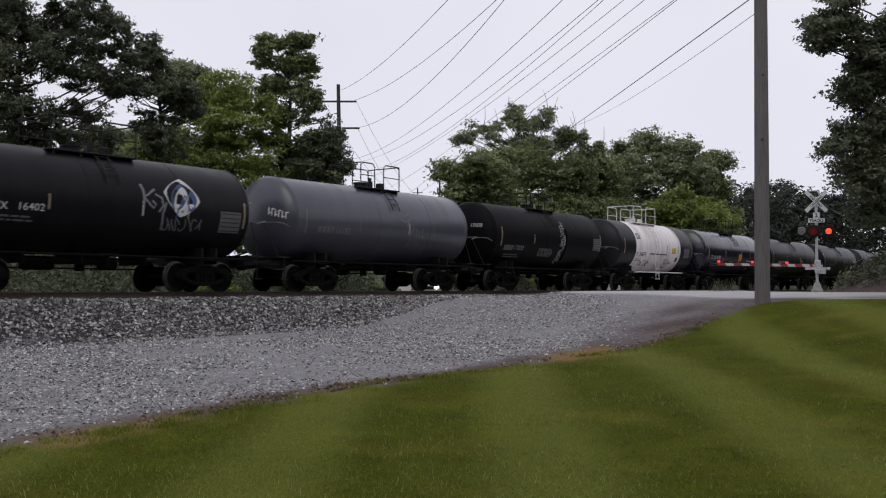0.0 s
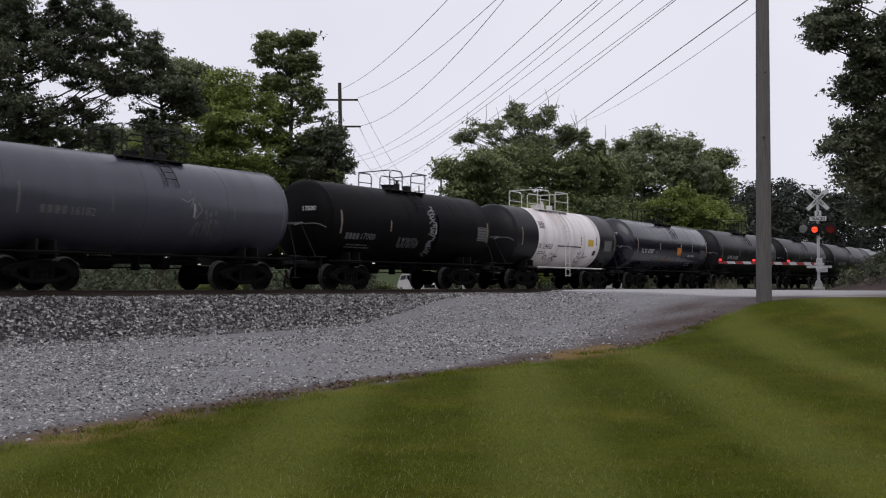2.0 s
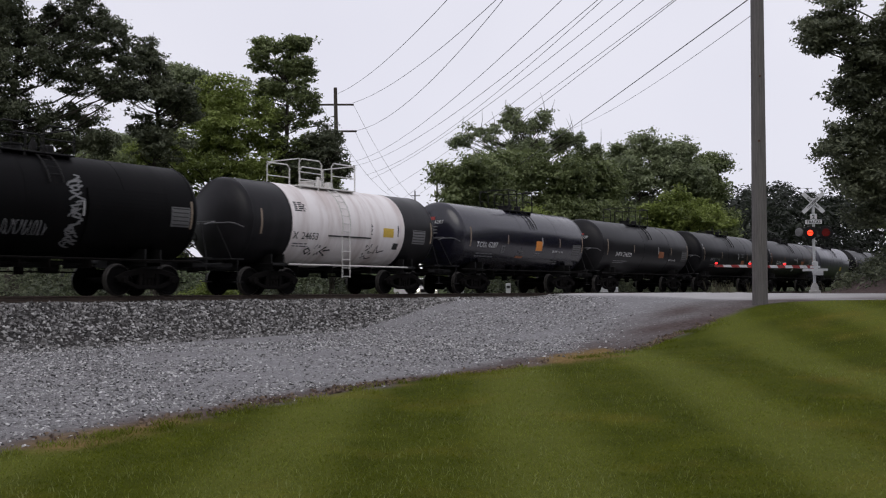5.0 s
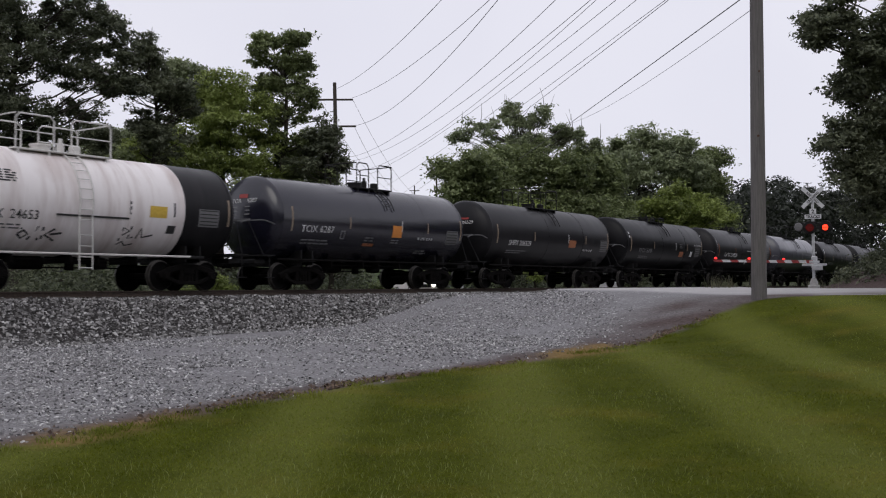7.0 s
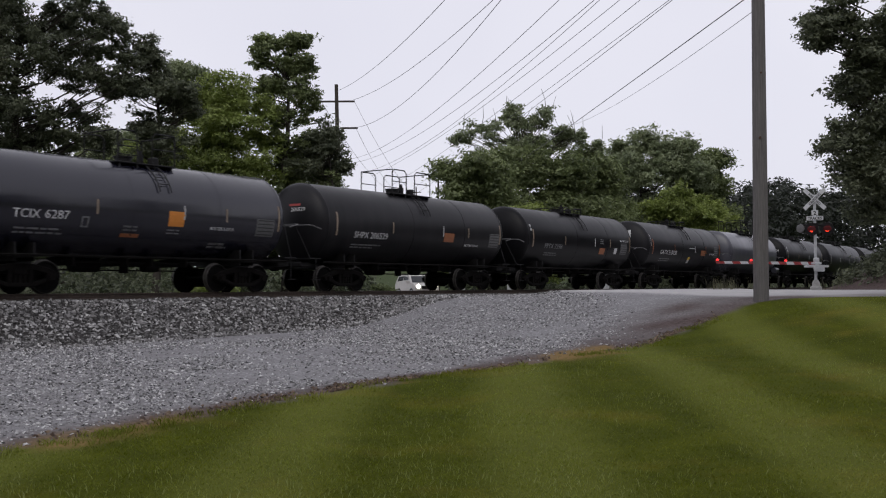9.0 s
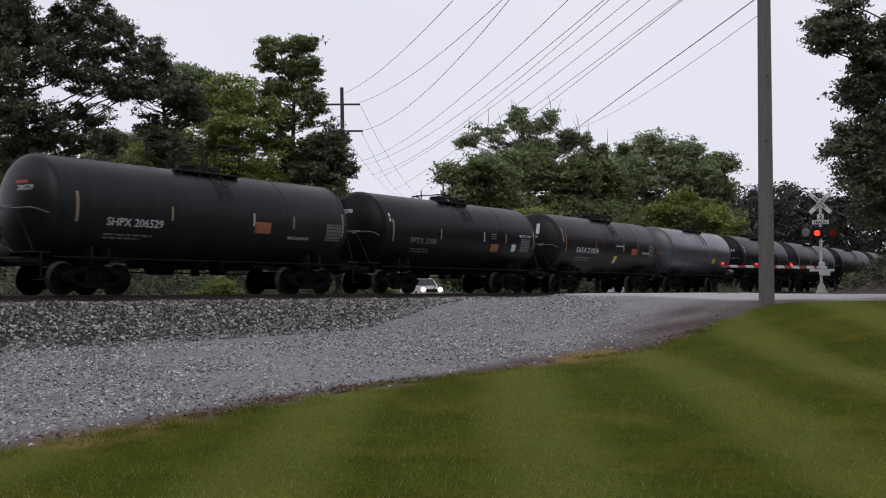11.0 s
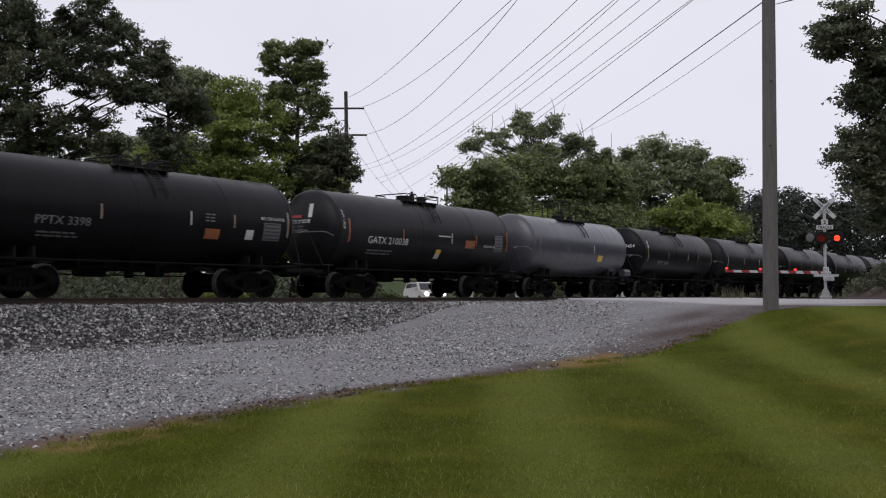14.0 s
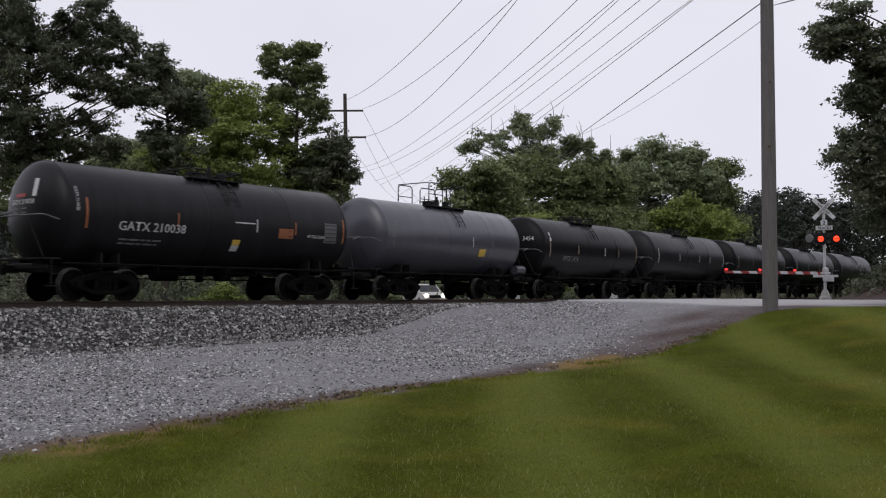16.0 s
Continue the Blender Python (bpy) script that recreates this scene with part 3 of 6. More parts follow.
def wheelset_mesh():
    bm = bmesh.new()
    rod(bm, (0, -1.05, 0), (0, 1.05, 0), 0.085, 12)
    for sg in (-1, 1):
        prof = ((0.0, 0.0), (0.0, 0.14), (0.03, 0.15), (0.02, 0.37), (-0.01, 0.385), (-0.01, 0.437), (0.005, 0.457), (0.10, 0.462), (0.115, 0.49), (0.135, 0.485),
                (0.14, 0.385), (0.09, 0.37), (0.08, 0.15), (0.12, 0.14), (0.12, 0.0))
        mats = [0, 0, 0, 0, 0, 1, 1, 1, 0, 0, 0, 0, 0, 0]
        lathe(bm, prof, (0, sg * 0.83, 0), (0, -sg, 0), 28, mats=mats)
    me = bpy.data.meshes.new("wheelset")
    bmesh.ops.recalc_face_normals(bm, faces=bm.faces)
    bm.to_mesh(me)
    bm.free()
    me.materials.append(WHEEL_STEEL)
    me.materials.append(RIM_STEEL)
    me.shade_smooth()
    me.set_sharp_from_angle(angle=radians(35))
    return me


def bogie_mesh():
    bm = bmesh.new()
    for sg in (-1, 1):
        y = sg * 1.02
        pts = [(-1.12, y, 0.47), (-0.8, y, 0.62), (-0.35, y, 0.72), (0.35, y, 0.72), (0.8, y, 0.62), (1.12, y, 0.47)]
        for a, b in zip(pts, pts[1:]):
            c = (Vector(a) + Vector(b)) / 2
            d = Vector(b) - Vector(a)
            box(bm, c, (d.length + 0.05, 0.15, 0.17), Matrix.Rotation(-math.atan2(d.z, d.x), 4, "Y"), bevel=0.02)
        low = [(-0.95, y, 0.44), (-0.38, y, 0.24), (0.38, y, 0.24), (0.95, y, 0.44)]
        for a, b in zip(low, low[1:]):
            c = (Vector(a) + Vector(b)) / 2
            d = Vector(b) - Vector(a)
            box(bm, c, (d.length + 0.04, 0.14, 0.12), Matrix.Rotation(-math.atan2(d.z, d.x), 4, "Y"), bevel=0.02)
        for xx in (-0.3, 0.3):
            box(bm, (xx, y, 0.48), (0.13, 0.14, 0.44), bevel=0.015)
        for xx in (-0.14, 0.0, 0.14):
            rod(bm, (xx, y, 0.3), (xx, y, 0.62), 0.065, 8)
        for xx in (-0.89, 0.89):
            box(bm, (xx, y, 0.46), (0.3, 0.18, 0.26), bevel=0.03)
            rod(bm, (xx, y, 0.457), (xx, y + sg * 0.13, 0.457), 0.10, 12)
    box(bm, (0, 0, 0.62), (0.42, 2.2, 0.24), bevel=0.03)
    rod(bm, (0, 0, 0.7), (0, 0, 0.86), 0.2, 12)
    for xx in (-0.45, 0.45):
        box(bm, (xx, 0, 0.4), (0.1, 1.7, 0.14))
    me = bpy.data.meshes.new("bogie")
    bm.to_mesh(me)
    bm.free()
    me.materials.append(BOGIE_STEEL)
    me.shade_smooth()
    me.set_sharp_from_angle(angle=radians(35))
    return me


WHEELSET, BOGIE = wheelset_mesh(), bogie_mesh()
ROLLING = []  # (car, start) and their wheelsets
SETS = []


def tank_car(shell_left, shell_right, shell, label, rail_mat=None, mid=None, cage=1.0, cage_at=0.0, cage_len=2.6, seed=1, ladder=False, strips=STRIP_YELLOW, tall=0.95, centre=2.47):
    """One car: shell, frame, bogies, top platform; local x runs along the train, z = 0 on the rail."""
    s0, hs = (shell_left + shell_right) / 2, (shell_right - shell_left) / 2
    half_len = hs + 1.2
    global TANK_Z
    TANK_Z = centre
    x, y = on_track(s0)
    car = thing("tank_car", pose(x, y, RAIL_Z, 0, 0, TRACK_TURN), label, "tank car", group="cars of the freight train")
    rail_mat = rail_mat or BLACK_STEEL
    car["shell_half"] = hs
    # shell with dished heads
    bm = bmesh.new()
    prof = [(-hs - head_bulge(TANK_R * q), TANK_R * q) for q in HEAD_STEPS]
    cuts = [-hs, -hs * 0.55, -hs * 0.12, hs * 0.35, hs] if not mid else [-hs, mid[0], mid[1], hs]
    mats = [0] * 9
    for a, b in zip(cuts, cuts[1:]):
        prof.append((b, TANK_R))
        mats.append(1 if mid and a == mid[0] else 0)
    prof += [(hs + head_bulge(TANK_R * q), TANK_R * q) for q in HEAD_STEPS[-2::-1]]
    mats += [0] * 9
    lathe(bm, prof, (0, 0, TANK_Z), (1, 0, 0), 56, mats=mats)
    bmesh.ops.recalc_face_normals(bm, faces=bm.faces)
    tank = part("tank", bm, [shell, WHITE_TANK] if mid else shell, car)
    # weld seams and jacket bands
    for sx in ([-hs, hs, -hs * 0.12, hs * 0.5] if not mid else [-hs, hs, mid[0], mid[1], mid[0] + 1.9, mid[1] - 2.0]):
        bm = bmesh.new()
        white = mid and mid[0] + 0.1 < sx < mid[1] - 0.1
        lathe(bm, ((-0.035, TANK_R - 0.01), (-0.03, TANK_R + 0.007), (0.03, TANK_R + 0.007), (0.035, TANK_R - 0.01)), (sx, 0, TANK_Z), (1, 0, 0), 56)
        part("jacket_band", bm, WHITE_TANK if white else shell, tank)
    # stub sills, couplers, saddles
    for sg in (-1, 1):
        bm = bmesh.new()
        box(bm, (sg * (half_len - 1.9), 0, 0.98), (3.0, 0.5, 0.36), bevel=0.02)
        box(bm, (sg * (half_len - 0.55), 0, 0.95), (0.5, 1.9, 0.16), bevel=0.02)
        part("end_sill", bm, BLACK_STEEL, car)
        bm = bmesh.new()
        box(bm, (sg * (half_len - 0.18), 0, 0.88), (0.62, 0.2, 0.2), bevel=0.03)
        box(bm, (sg * (half_len - 0.02), 0.03, 0.88), (0.22, 0.32, 0.3), bevel=0.05)
        part("coupler", bm, BOGIE_STEEL, car)
        bm = bmesh.new()
        bx = sg * (half_len - 2.55)
        for dx in (-0.28, 0.28):
            box(bm, (bx + dx, 0, 1.12), (0.05, 2.5, 0.5))
        box(bm, (bx, 0, 1.02), (0.7, 2.75, 0.1), bevel=0.02)
        part("saddle", bm, BLACK_STEEL, car)
        # bogie with two turning wheelsets
        bg = new("bogie", BOGIE)
        bg.parent = car
        bg.location = (bx, 0, 0)
        for wx in (-0.89, 0.89):
            ws = new("wheelset", WHEELSET)
            ws.parent = bg
            ws.location = (wx, 0, WHEEL_R)
            SETS.append((ws, wx))
        # end platform and grab rails
        bm = bmesh.new()
        ex = sg * (half_len - 0.62)
        box(bm, (ex, 0, 1.16), (0.55, 2.7, 0.04))
        for yy in (-1.36, 1.36):
            rod(bm, (ex, yy, 1.16), (ex, yy, 0.42), 0.018)
            box(bm, (ex, yy, 0.42), (0.4, 0.1, 0.03))
        part("end_platform", bm, BLACK_STEEL, car)
        bm = bmesh.new()
        hx = sg * (half_len - 0.28)
        tube(bm, [(hx - sg * 0.5, -1.46, 2.2), (hx - sg * 0.1, -1.46, 2.3), (hx, -1.36, 2.32), (hx, 0, 2.34), (hx, 1.36, 2.32), (hx - sg * 0.1, 1.46, 2.3), (hx - sg * 0.5, 1.46, 2.2)], 0.022)
        part("end_handrail", bm, GRAB_GREY, car, "thin bent pipe handrail across the end")
        for yy in (-0.7, 0.7):
            bm = bmesh.new()
            rod(bm, (hx, yy, 2.33), (hx - sg * 0.2, yy * 1.75, 1.17), 0.018, 6)
            part("handrail_brace", bm, BLACK_STEEL, car)
    # side running bar just under the belly on the seen side and the far side
    for sg in (-1, 1):
        bm = bmesh.new()
        yy = sg * 1.46
        if mid:
            rod(bm, (-3.3, yy, 1.03), (3.3, yy, 1.03), 0.032, 6)
        else:
            rod(bm, (-half_len + 0.9, yy, 1.03), (half_len - 0.9, yy, 1.03), 0.032, 6)
        part("side_rail", bm, WHITE_RAILING if mid else BOGIE_STEEL, car)
    # brake gear under the belly
    bm = bmesh.new()
    rod(bm, (-1.6, 0.2, 0.82), (-0.7, 0.2, 0.82), 0.2, 14)
    rod(bm, (0.6, -0.25, 0.8), (1.1, -0.25, 0.8), 0.17, 14)
    rod(bm, (-half_len + 3.2, 0.1, 0.68), (half_len - 3.2, 0.1, 0.68), 0.022, 6)
    rod(bm, (-2.4, -0.5, 0.9), (2.2, -0.5, 0.9), 0.03, 6)
    for xx in (-2.2, -0.4, 0.5, 1.8):
        box(bm, (xx, -0.2, 0.94), (0.06, 1.3, 0.3))
    rod(bm, (0.1, 0, 0.6), (0.1, 0, 1.1), 0.14, 12)
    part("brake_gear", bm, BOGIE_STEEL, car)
    # manway, valves and the platform round them
    cx, L = cage_at, cage_len
    zt = TANK_Z + TANK_R
    zw = zt - 0.09  # walkway height
    bm = bmesh.new()
    rod(bm, (cx - 0.25, 0, zt - 0.1), (cx - 0.25, 0, zt + 0.14), 0.27, 18)
    rod(bm, (cx - 0.25, 0, zt + 0.14), (cx - 0.25, 0, zt + 0.19), 0.3, 18)
    rod(bm, (cx + 0.45, 0.1, zt - 0.1), (cx + 0.45, 0.1, zt + 0.3), 0.11, 10)
    rod(bm, (cx + 0.45, 0.1, zt + 0.3), (cx + 0.45, 0.1, zt + 0.44), 0.06, 8)
    box(bm, (cx + 0.75, -0.15, zt + 0.1), (0.25, 0.25, 0.26), bevel=0.03)
    part("manway", bm, BLACK_STEEL if not mid else WHITE_RAILING, car)
    for yy in (-0.64, 0.64):
        bm = bmesh.new()
        box(bm, (cx, yy, zw), (L, 0.34, 0.045), bevel=0.01)
        for k in range(4):
            xx = cx - L / 2 + 0.15 + (L - 0.3) * k / 3
            box(bm, (xx, yy * 0.98, zw - 0.1), (0.06, 0.3, 0.18))
        plat = part("platform", bm, rail_mat, car)
        if cage:
            yo = yy * 1.25
            zp = zw
            for a, b in ((cx - L / 2 + 0.05, cx - 0.35), (cx + 0.2, cx + L / 2 - 0.05)):
                bm = bmesh.new()
                h = zp + tall * cage
                tube(bm, [(a, yo, zp), (a, yo, h - 0.12), (a + 0.12, yo, h), (b - 0.12, yo, h), (b, yo, h - 0.12), (b, yo, zp)], 0.024)
                rod(bm, (a, yo, zp + 0.48 * cage), (b, yo, zp + 0.48 * cage), 0.018, 6)
                part("railing", bm, rail_mat, car)
    if cage:
        for xx in (cx - L / 2 + 0.05, cx + L / 2 - 0.05):
            bm = bmesh.new()
            h = zw + tall * cage
            tube(bm, [(xx, -0.8, zw), (xx, -0.8, h), (xx, 0.8, h), (xx, 0.8, zw)], 0.024)
            part("railing", bm, rail_mat, car)
    # ladder on both flanks below the platform
    for sg in (-1, 1):
        bm = bmesh.new()
        top = 1.25 if ladder else 1.1
        for xx in (cx + 0.0, cx + 0.42):
            pts = []
            for k in range(9):
                t = top - (top + (0.25 if ladder else -0.35)) * k / 8
                pts.append((xx, sg * (TANK_R + 0.06) * math.cos(t), TANK_Z + (TANK_R + 0.06) * math.sin(t)))
            if ladder:
                pts += [(xx, sg * 1.5, 1.3), (xx, sg * 1.5, 0.6)]
            tube(bm, pts, 0.02)
        for k in range(9 if ladder else 4):
            t = top - (top + 0.25) * (k + 0.4) / 8
            p = (sg * (TANK_R + 0.06) * math.cos(t), TANK_Z + (TANK_R + 0.06) * math.sin(t))
            rod(bm, (cx, *p), (cx + 0.42, *p), 0.014, 6)
        for zz in ((1.55, 1.25, 0.95, 0.65) if ladder else ()):
            rod(bm, (cx, sg * 1.5, zz), (cx + 0.42, sg * 1.5, zz), 0.014, 6)
        part("ladder", bm, rail_mat, car)
    # brake wheel on the near end
    bm = bmesh.new()
    ex = -half_len + 0.34
    lathe(bm, [(0.02 * math.cos(t), 0.26 + 0.02 * math.sin(t)) for t in (2 * math.pi * k / 6 for k in range(7))], (ex, 0.55, 1.85), (1, 0, 0), 18)
    rod(bm, (ex, 0.3, 1.85), (ex, 0.8, 1.85), 0.015, 6)
    rod(bm, (ex, 0.55, 1.6), (ex, 0.55, 2.1), 0.015, 6)
    rod(bm, (ex, 0.55, 1.85), (ex + 0.3, 0.55, 1.85), 0.02, 6)
    part("brake_wheel", bm, BLACK_STEEL, car)
    # upright reflector strips along the flank
    for k, fx in enumerate((-0.93, -0.36, 0.22, 0.54, 0.8, 0.975)):
        if k == 4 or mid and k == 1:
            continue
        bm = bmesh.new()
        big = k in (0, 5)
        u0 = -0.35 if not big else -0.55
        patch(bm, fx * hs, fx * hs + (0.075 if big else 0.06), u0, u0 + (0.85 if big else 0.42))
        part("reflector_strip", bm, MARK_BLACK if mid and abs(fx) < 0.7 else (strips if big or k % 2 else STRIP_WHITE), car)
    ROLLING.append((car, s0))
    return car


def marks(name, material, parent, draw, label=""):
    bm = bmesh.new()
    draw(bm)
    single = {"stencil_lines": "stencil_line", "panel_lines": "panel_line", "spray_paint": "spray_stroke"}
    if name not in single:
        return part(name, bm, material, parent, label, smooth=False)
    # every bar or stroke is a part of its own
    seen = set()
    for v0 in list(bm.verts):
        if v0 in seen:
            continue
        isle, todo = [], [v0]
        seen.add(v0)
        while todo:
            v = todo.pop()
            isle.append(v)
            for e in v.link_edges:
                o = e.other_vert(v)
                if o not in seen:
                    seen.add(o)
                    todo.append(o)
        one = bmesh.new()
        twin = {v: one.verts.new(v.co) for v in isle}
        for f in {f for v in isle for f in v.link_faces}:
            one.faces.new([twin[v] for v in f.verts])
        part(single[name], one, material, parent, label, smooth=False)
    bm.free()


def panel_sheet(car, x, u, w=0.62, h=0.55, mat=None):
    """Service panel: grey sheet crossed by plain dark bars."""
    marks("service_panel", mat or MARK_GREY, car, lambda bm: patch(bm, x, x + w, u, u + h))

    def lines(bm):
        for k in range(5):
            patch(bm, x + 0.05, x + w - 0.05, u + 0.05 + k * h / 5, u + 0.05 + k * h / 5 + 0.035, lift=0.012)
    marks("panel_lines", MARK_BLACK, car, lines)


def leaf_decal(bm, x, u):
    """White rounded diamond."""
    pts = []
    for k in range(24):
        t = 2 * math.pi * k / 24
        r = 1 / (abs(math.cos(t)) ** 1.25 + abs(math.sin(t)) ** 1.25) ** (1 / 1.25)
        a, b = 0.68 * r * math.cos(t), 0.62 * r * math.sin(t)
        pts.append(bm.verts.new(wrap(x + a + 0.12 * b, u + b - 0.15 * a, TANK_R + 0.012)))
    bm.faces.new(pts)


def decal_shape(bm, x, u, w, h, lift, tilt=0.35):
    ring = []
    for k in range(20):
        t = 2 * math.pi * k / 20
        a, b = w * math.cos(t) * (1 - 0.35 * math.sin(t) ** 2 * (1 if math.sin(t) > 0 else 0.2)), h * math.sin(t)
        ring.append(bm.verts.new(wrap(x + a + tilt * b, u + b, TANK_R + lift)))
    bm.faces.new(ring)


def build_train():
    # straight part of each shell along the track at the start
    S = ((-13.3, -2.81), (-0.4, 9.75), (12.2, 22.22), (24.7, 34.6), (37.0, 47.6), (50.0, 61.4), (63.8, 74.7), (77.3, 88.35), (90.8, 100.1), (102.6, 112.4),
         (114.9, 125.4), (127.8, 138.0), (140.5, 151.0), (153.4, 164.0))
    # black, leaf decal
    c = tank_car(*S[0], BLACK_TANK, "black tank car with a leaf decal and spray paint", cage_at=0.0, cage_len=2.9, seed=2, centre=2.56)
    shell_text("IX", -3.32, -0.42, 0.21, MARK_WHITE, c)
    shell_text("16402", -2.78, -0.41, 0.21, MARK_WHITE, c, 1.12)
    marks("stencil_lines", MARK_GREY, c, lambda bm: bars(bm, -3.2, -0.62, 2, 1.1, 0.05, 0.06, 3))
    decal = marks("leaf_decal", MARK_WHITE, c, lambda bm: leaf_decal(bm, 2.62, 0.3), "white and blue leaf decal")
    marks("decal_field", MARK_BLUE, decal, lambda bm: [decal_shape(bm, 2.98, 0.2, 0.17, 0.33, 0.017, 0.1), decal_shape(bm, 2.5, 0.3, 0.3, 0.42, 0.017, 0.3)])
    marks("decal_leaf", MARK_WHITE, decal, lambda bm: decal_shape(bm, 2.56, 0.22, 0.25, 0.4, 0.022, 0.3))
    marks("decal_vein", MARK_BLUE, decal, lambda bm: ribbon(bm, [(2.38, -0.35), (2.45, -0.1), (2.58, 0.15), (2.74, 0.36)], 0.05, r=TANK_R + 0.027))
    marks("spray_paint", MARK_DULL, c, lambda bm: [ribbon(bm, [(1.13, 0.6), (1.2, 0.4), (1.22, 0.2), (1.18, -0.05)], 0.09), ribbon(bm, [(1.62, 0.48), (1.4, 0.32), (1.22, 0.2), (1.4, 0.02), (1.55, -0.1), (1.62, 0.02), (1.5, 0.12)], 0.07),
                                                  ribbon(bm, [(1.62, 0.32), (1.85, 0.22), (1.9, 0.0), (1.75, -0.2)], 0.07), ribbon(bm, [(2.02, 0.1), (1.9, -0.25), (1.92, -0.5), (1.95, -0.75)], 0.07)])
    marks("spray_paint", MARK_GREY, c, lambda bm: scrawl(bm, 1.95, 3.5, -0.75, -0.35, 6, 5, 0.05))
    panel_sheet(c, 4.15, -0.72, 0.85, 0.68)
    # grey
    c = tank_car(*S[1], GREY_TANK, "grey tank car with pale spray paint and a faded number", cage_at=0.15, cage_len=2.45, seed=3, strips=MARK_GREY, centre=2.56)
    shell_text("16182", -3.15, -0.5, 0.24, MARK_DULL, c, 1.0)
    marks("stencil_lines", MARK_GREY, c, lambda bm: [patch(bm, -4.05 + 0.22 * k, -3.9 + 0.22 * k, -0.5, -0.27) for k in range(4)])
    marks("spray_paint", MARK_DULL, c, lambda bm: [ribbon(bm, [(0.6, 0.2), (0.9, 0.1), (1.15, 0.3), (1.0, -0.05)], 0.05), ribbon(bm, [(1.0, 0.5), (1.1, 0.1), (1.25, -0.2)], 0.05),
                                                  ribbon(bm, [(1.3, 0.1), (1.45, -0.1), (1.2, -0.4)], 0.05), ribbon(bm, [(1.6, -0.1), (1.65, -0.4), (1.8, -0.15), (1.85, -0.5)], 0.06), ribbon(bm, [(2.0, -0.1), (2.05, -0.5)], 0.05)])
    marks("spray_paint", MARK_GREY, c, lambda bm: scrawl(bm, 1.1, 2.2, -0.95, -0.45, 8, 4, 0.05))

    def tag(bm):
        for k in range(6):
            y0, z0 = -0.52 - 0.13 * k, 0.2 - 0.035 * k
            head_patch(bm, y0, y0 - 0.04, z0 - 0.12, z0 + 0.13, c["shell_half"])
            head_patch(bm, y0, y0 - 0.12, z0 + (0.09 if k % 2 else -0.08), z0 + (0.13 if k % 2 else -0.04), c["shell_half"])
    marks("spray_paint", MARK_WHITE, c, tag)
    marks("stencil_lines", MARK_DULL, c, lambda bm: [head_patch(bm, 0.95, 0.7, 0.5, 0.56, c["shell_half"]), head_patch(bm, 0.6, 0.3, 0.5, 0.56, c["shell_half"])])
    # black, scrawl down a seam
    c = tank_car(*S[2], SOOTY_TANK, "black tank car with white spray paint down its middle", cage=0.8, cage_at=0.1, cage_len=2.4, seed=4, centre=2.53)
    shell_text("17000", -3.5, -0.72, 0.25, MARK_DULL, c)
    marks("stencil_lines", MARK_GREY, c, lambda bm: [patch(bm, -4.3 + 0.2 * k, -4.16 + 0.2 * k, -0.74, -0.5) for k in range(4)])
    marks("stencil_lines", MARK_GREY, c, lambda bm: bars(bm, -4.1, -1.0, 2, 1.4, 0.05, 0.07, 9))
    marks("jacket_sheet", SOOTY_TANK, c, lambda bm: patch(bm, 1.25, 4.0, -1.2, 0.45, lift=0.05))
    marks("spray_paint", MARK_DULL, c, lambda bm: [ribbon(bm, [(0.92 + 0.16 * math.sin(q * 7 + t * 4.3) + 0.08 * math.sin(t * 11 + q), 0.82 - 0.26 * t) for t in np.linspace(q, q + 1.1, 9)], 0.055, r=TANK_R + 0.014) for q in (0, 0.6, 1.2, 2.1, 2.9, 3.6, 4.3, 5.2, 5.9, 6.4, 7.0, 7.4)]
          + [ribbon(bm, [(0.85 + 0.2 * math.cos(t * 3.1 + q), 0.75 - 0.28 * t) for t in np.linspace(q, q + 0.9, 8)], 0.05, r=TANK_R + 0.016) for q in (0.2, 1.6, 3.2, 4.9, 6.6)])
    marks("spray_paint", MARK_DULL, c, lambda bm: scrawl(bm, -1.2, 0.1, -1.0, -0.55, 11, 9, 0.032))
    marks("spray_paint", MARK_GREY, c, lambda bm: bars(bm, 1.5, -0.75, 2, 2.3, 0.1, 0.12, 10))
    panel_sheet(c, 4.15, -0.5, 0.7, 0.6)
    head_text("17000", -0.35, 0.3, 0.17, MARK_WHITE, c)
    # white belt between black ends
    c = tank_car(*S[3], DUSTY_TANK, "tank car with a rust-streaked white belt and black ends", rail_mat=WHITE_RAILING, mid=(-3.17, 3.13), cage_at=-0.6, cage_len=3.1, seed=5, ladder=True, tall=0.95)
    shell_text("24653", -2.62, -0.65, 0.26, MARK_BLACK, c, 0.95)
    shell_text("X", -3.05, -0.65, 0.26, MARK_BLACK, c)
    marks("stencil_lines", MARK_GREY, c, lambda bm: bars(bm, -2.95, -0.85, 2, 0.9, 0.04, 0.06, 3))
    marks("placard", MARK_YELLOW, c, lambda bm: patch(bm, 1.8, 2.42, -0.4, -0.06))
    marks("spray_paint", MARK_BLACK, c, lambda bm: [ribbon(bm, [(-2.25, -1.1), (-2.1, -0.98), (-1.95, -1.1), (-2.1, -1.25), (-2.25, -1.1)], 0.07), ribbon(bm, [(-1.9, -1.3), (-1.7, -0.85), (-1.6, -1.3)], 0.07),
                                                   ribbon(bm, [(-1.55, -0.85), (-1.5, -1.25)], 0.07), ribbon(bm, [(-1.2, -0.9), (-1.45, -1.1), (-1.1, -1.3)], 0.07), ribbon(bm, [(-1.3, -1.08), (-0.95, -1.02)], 0.07)])
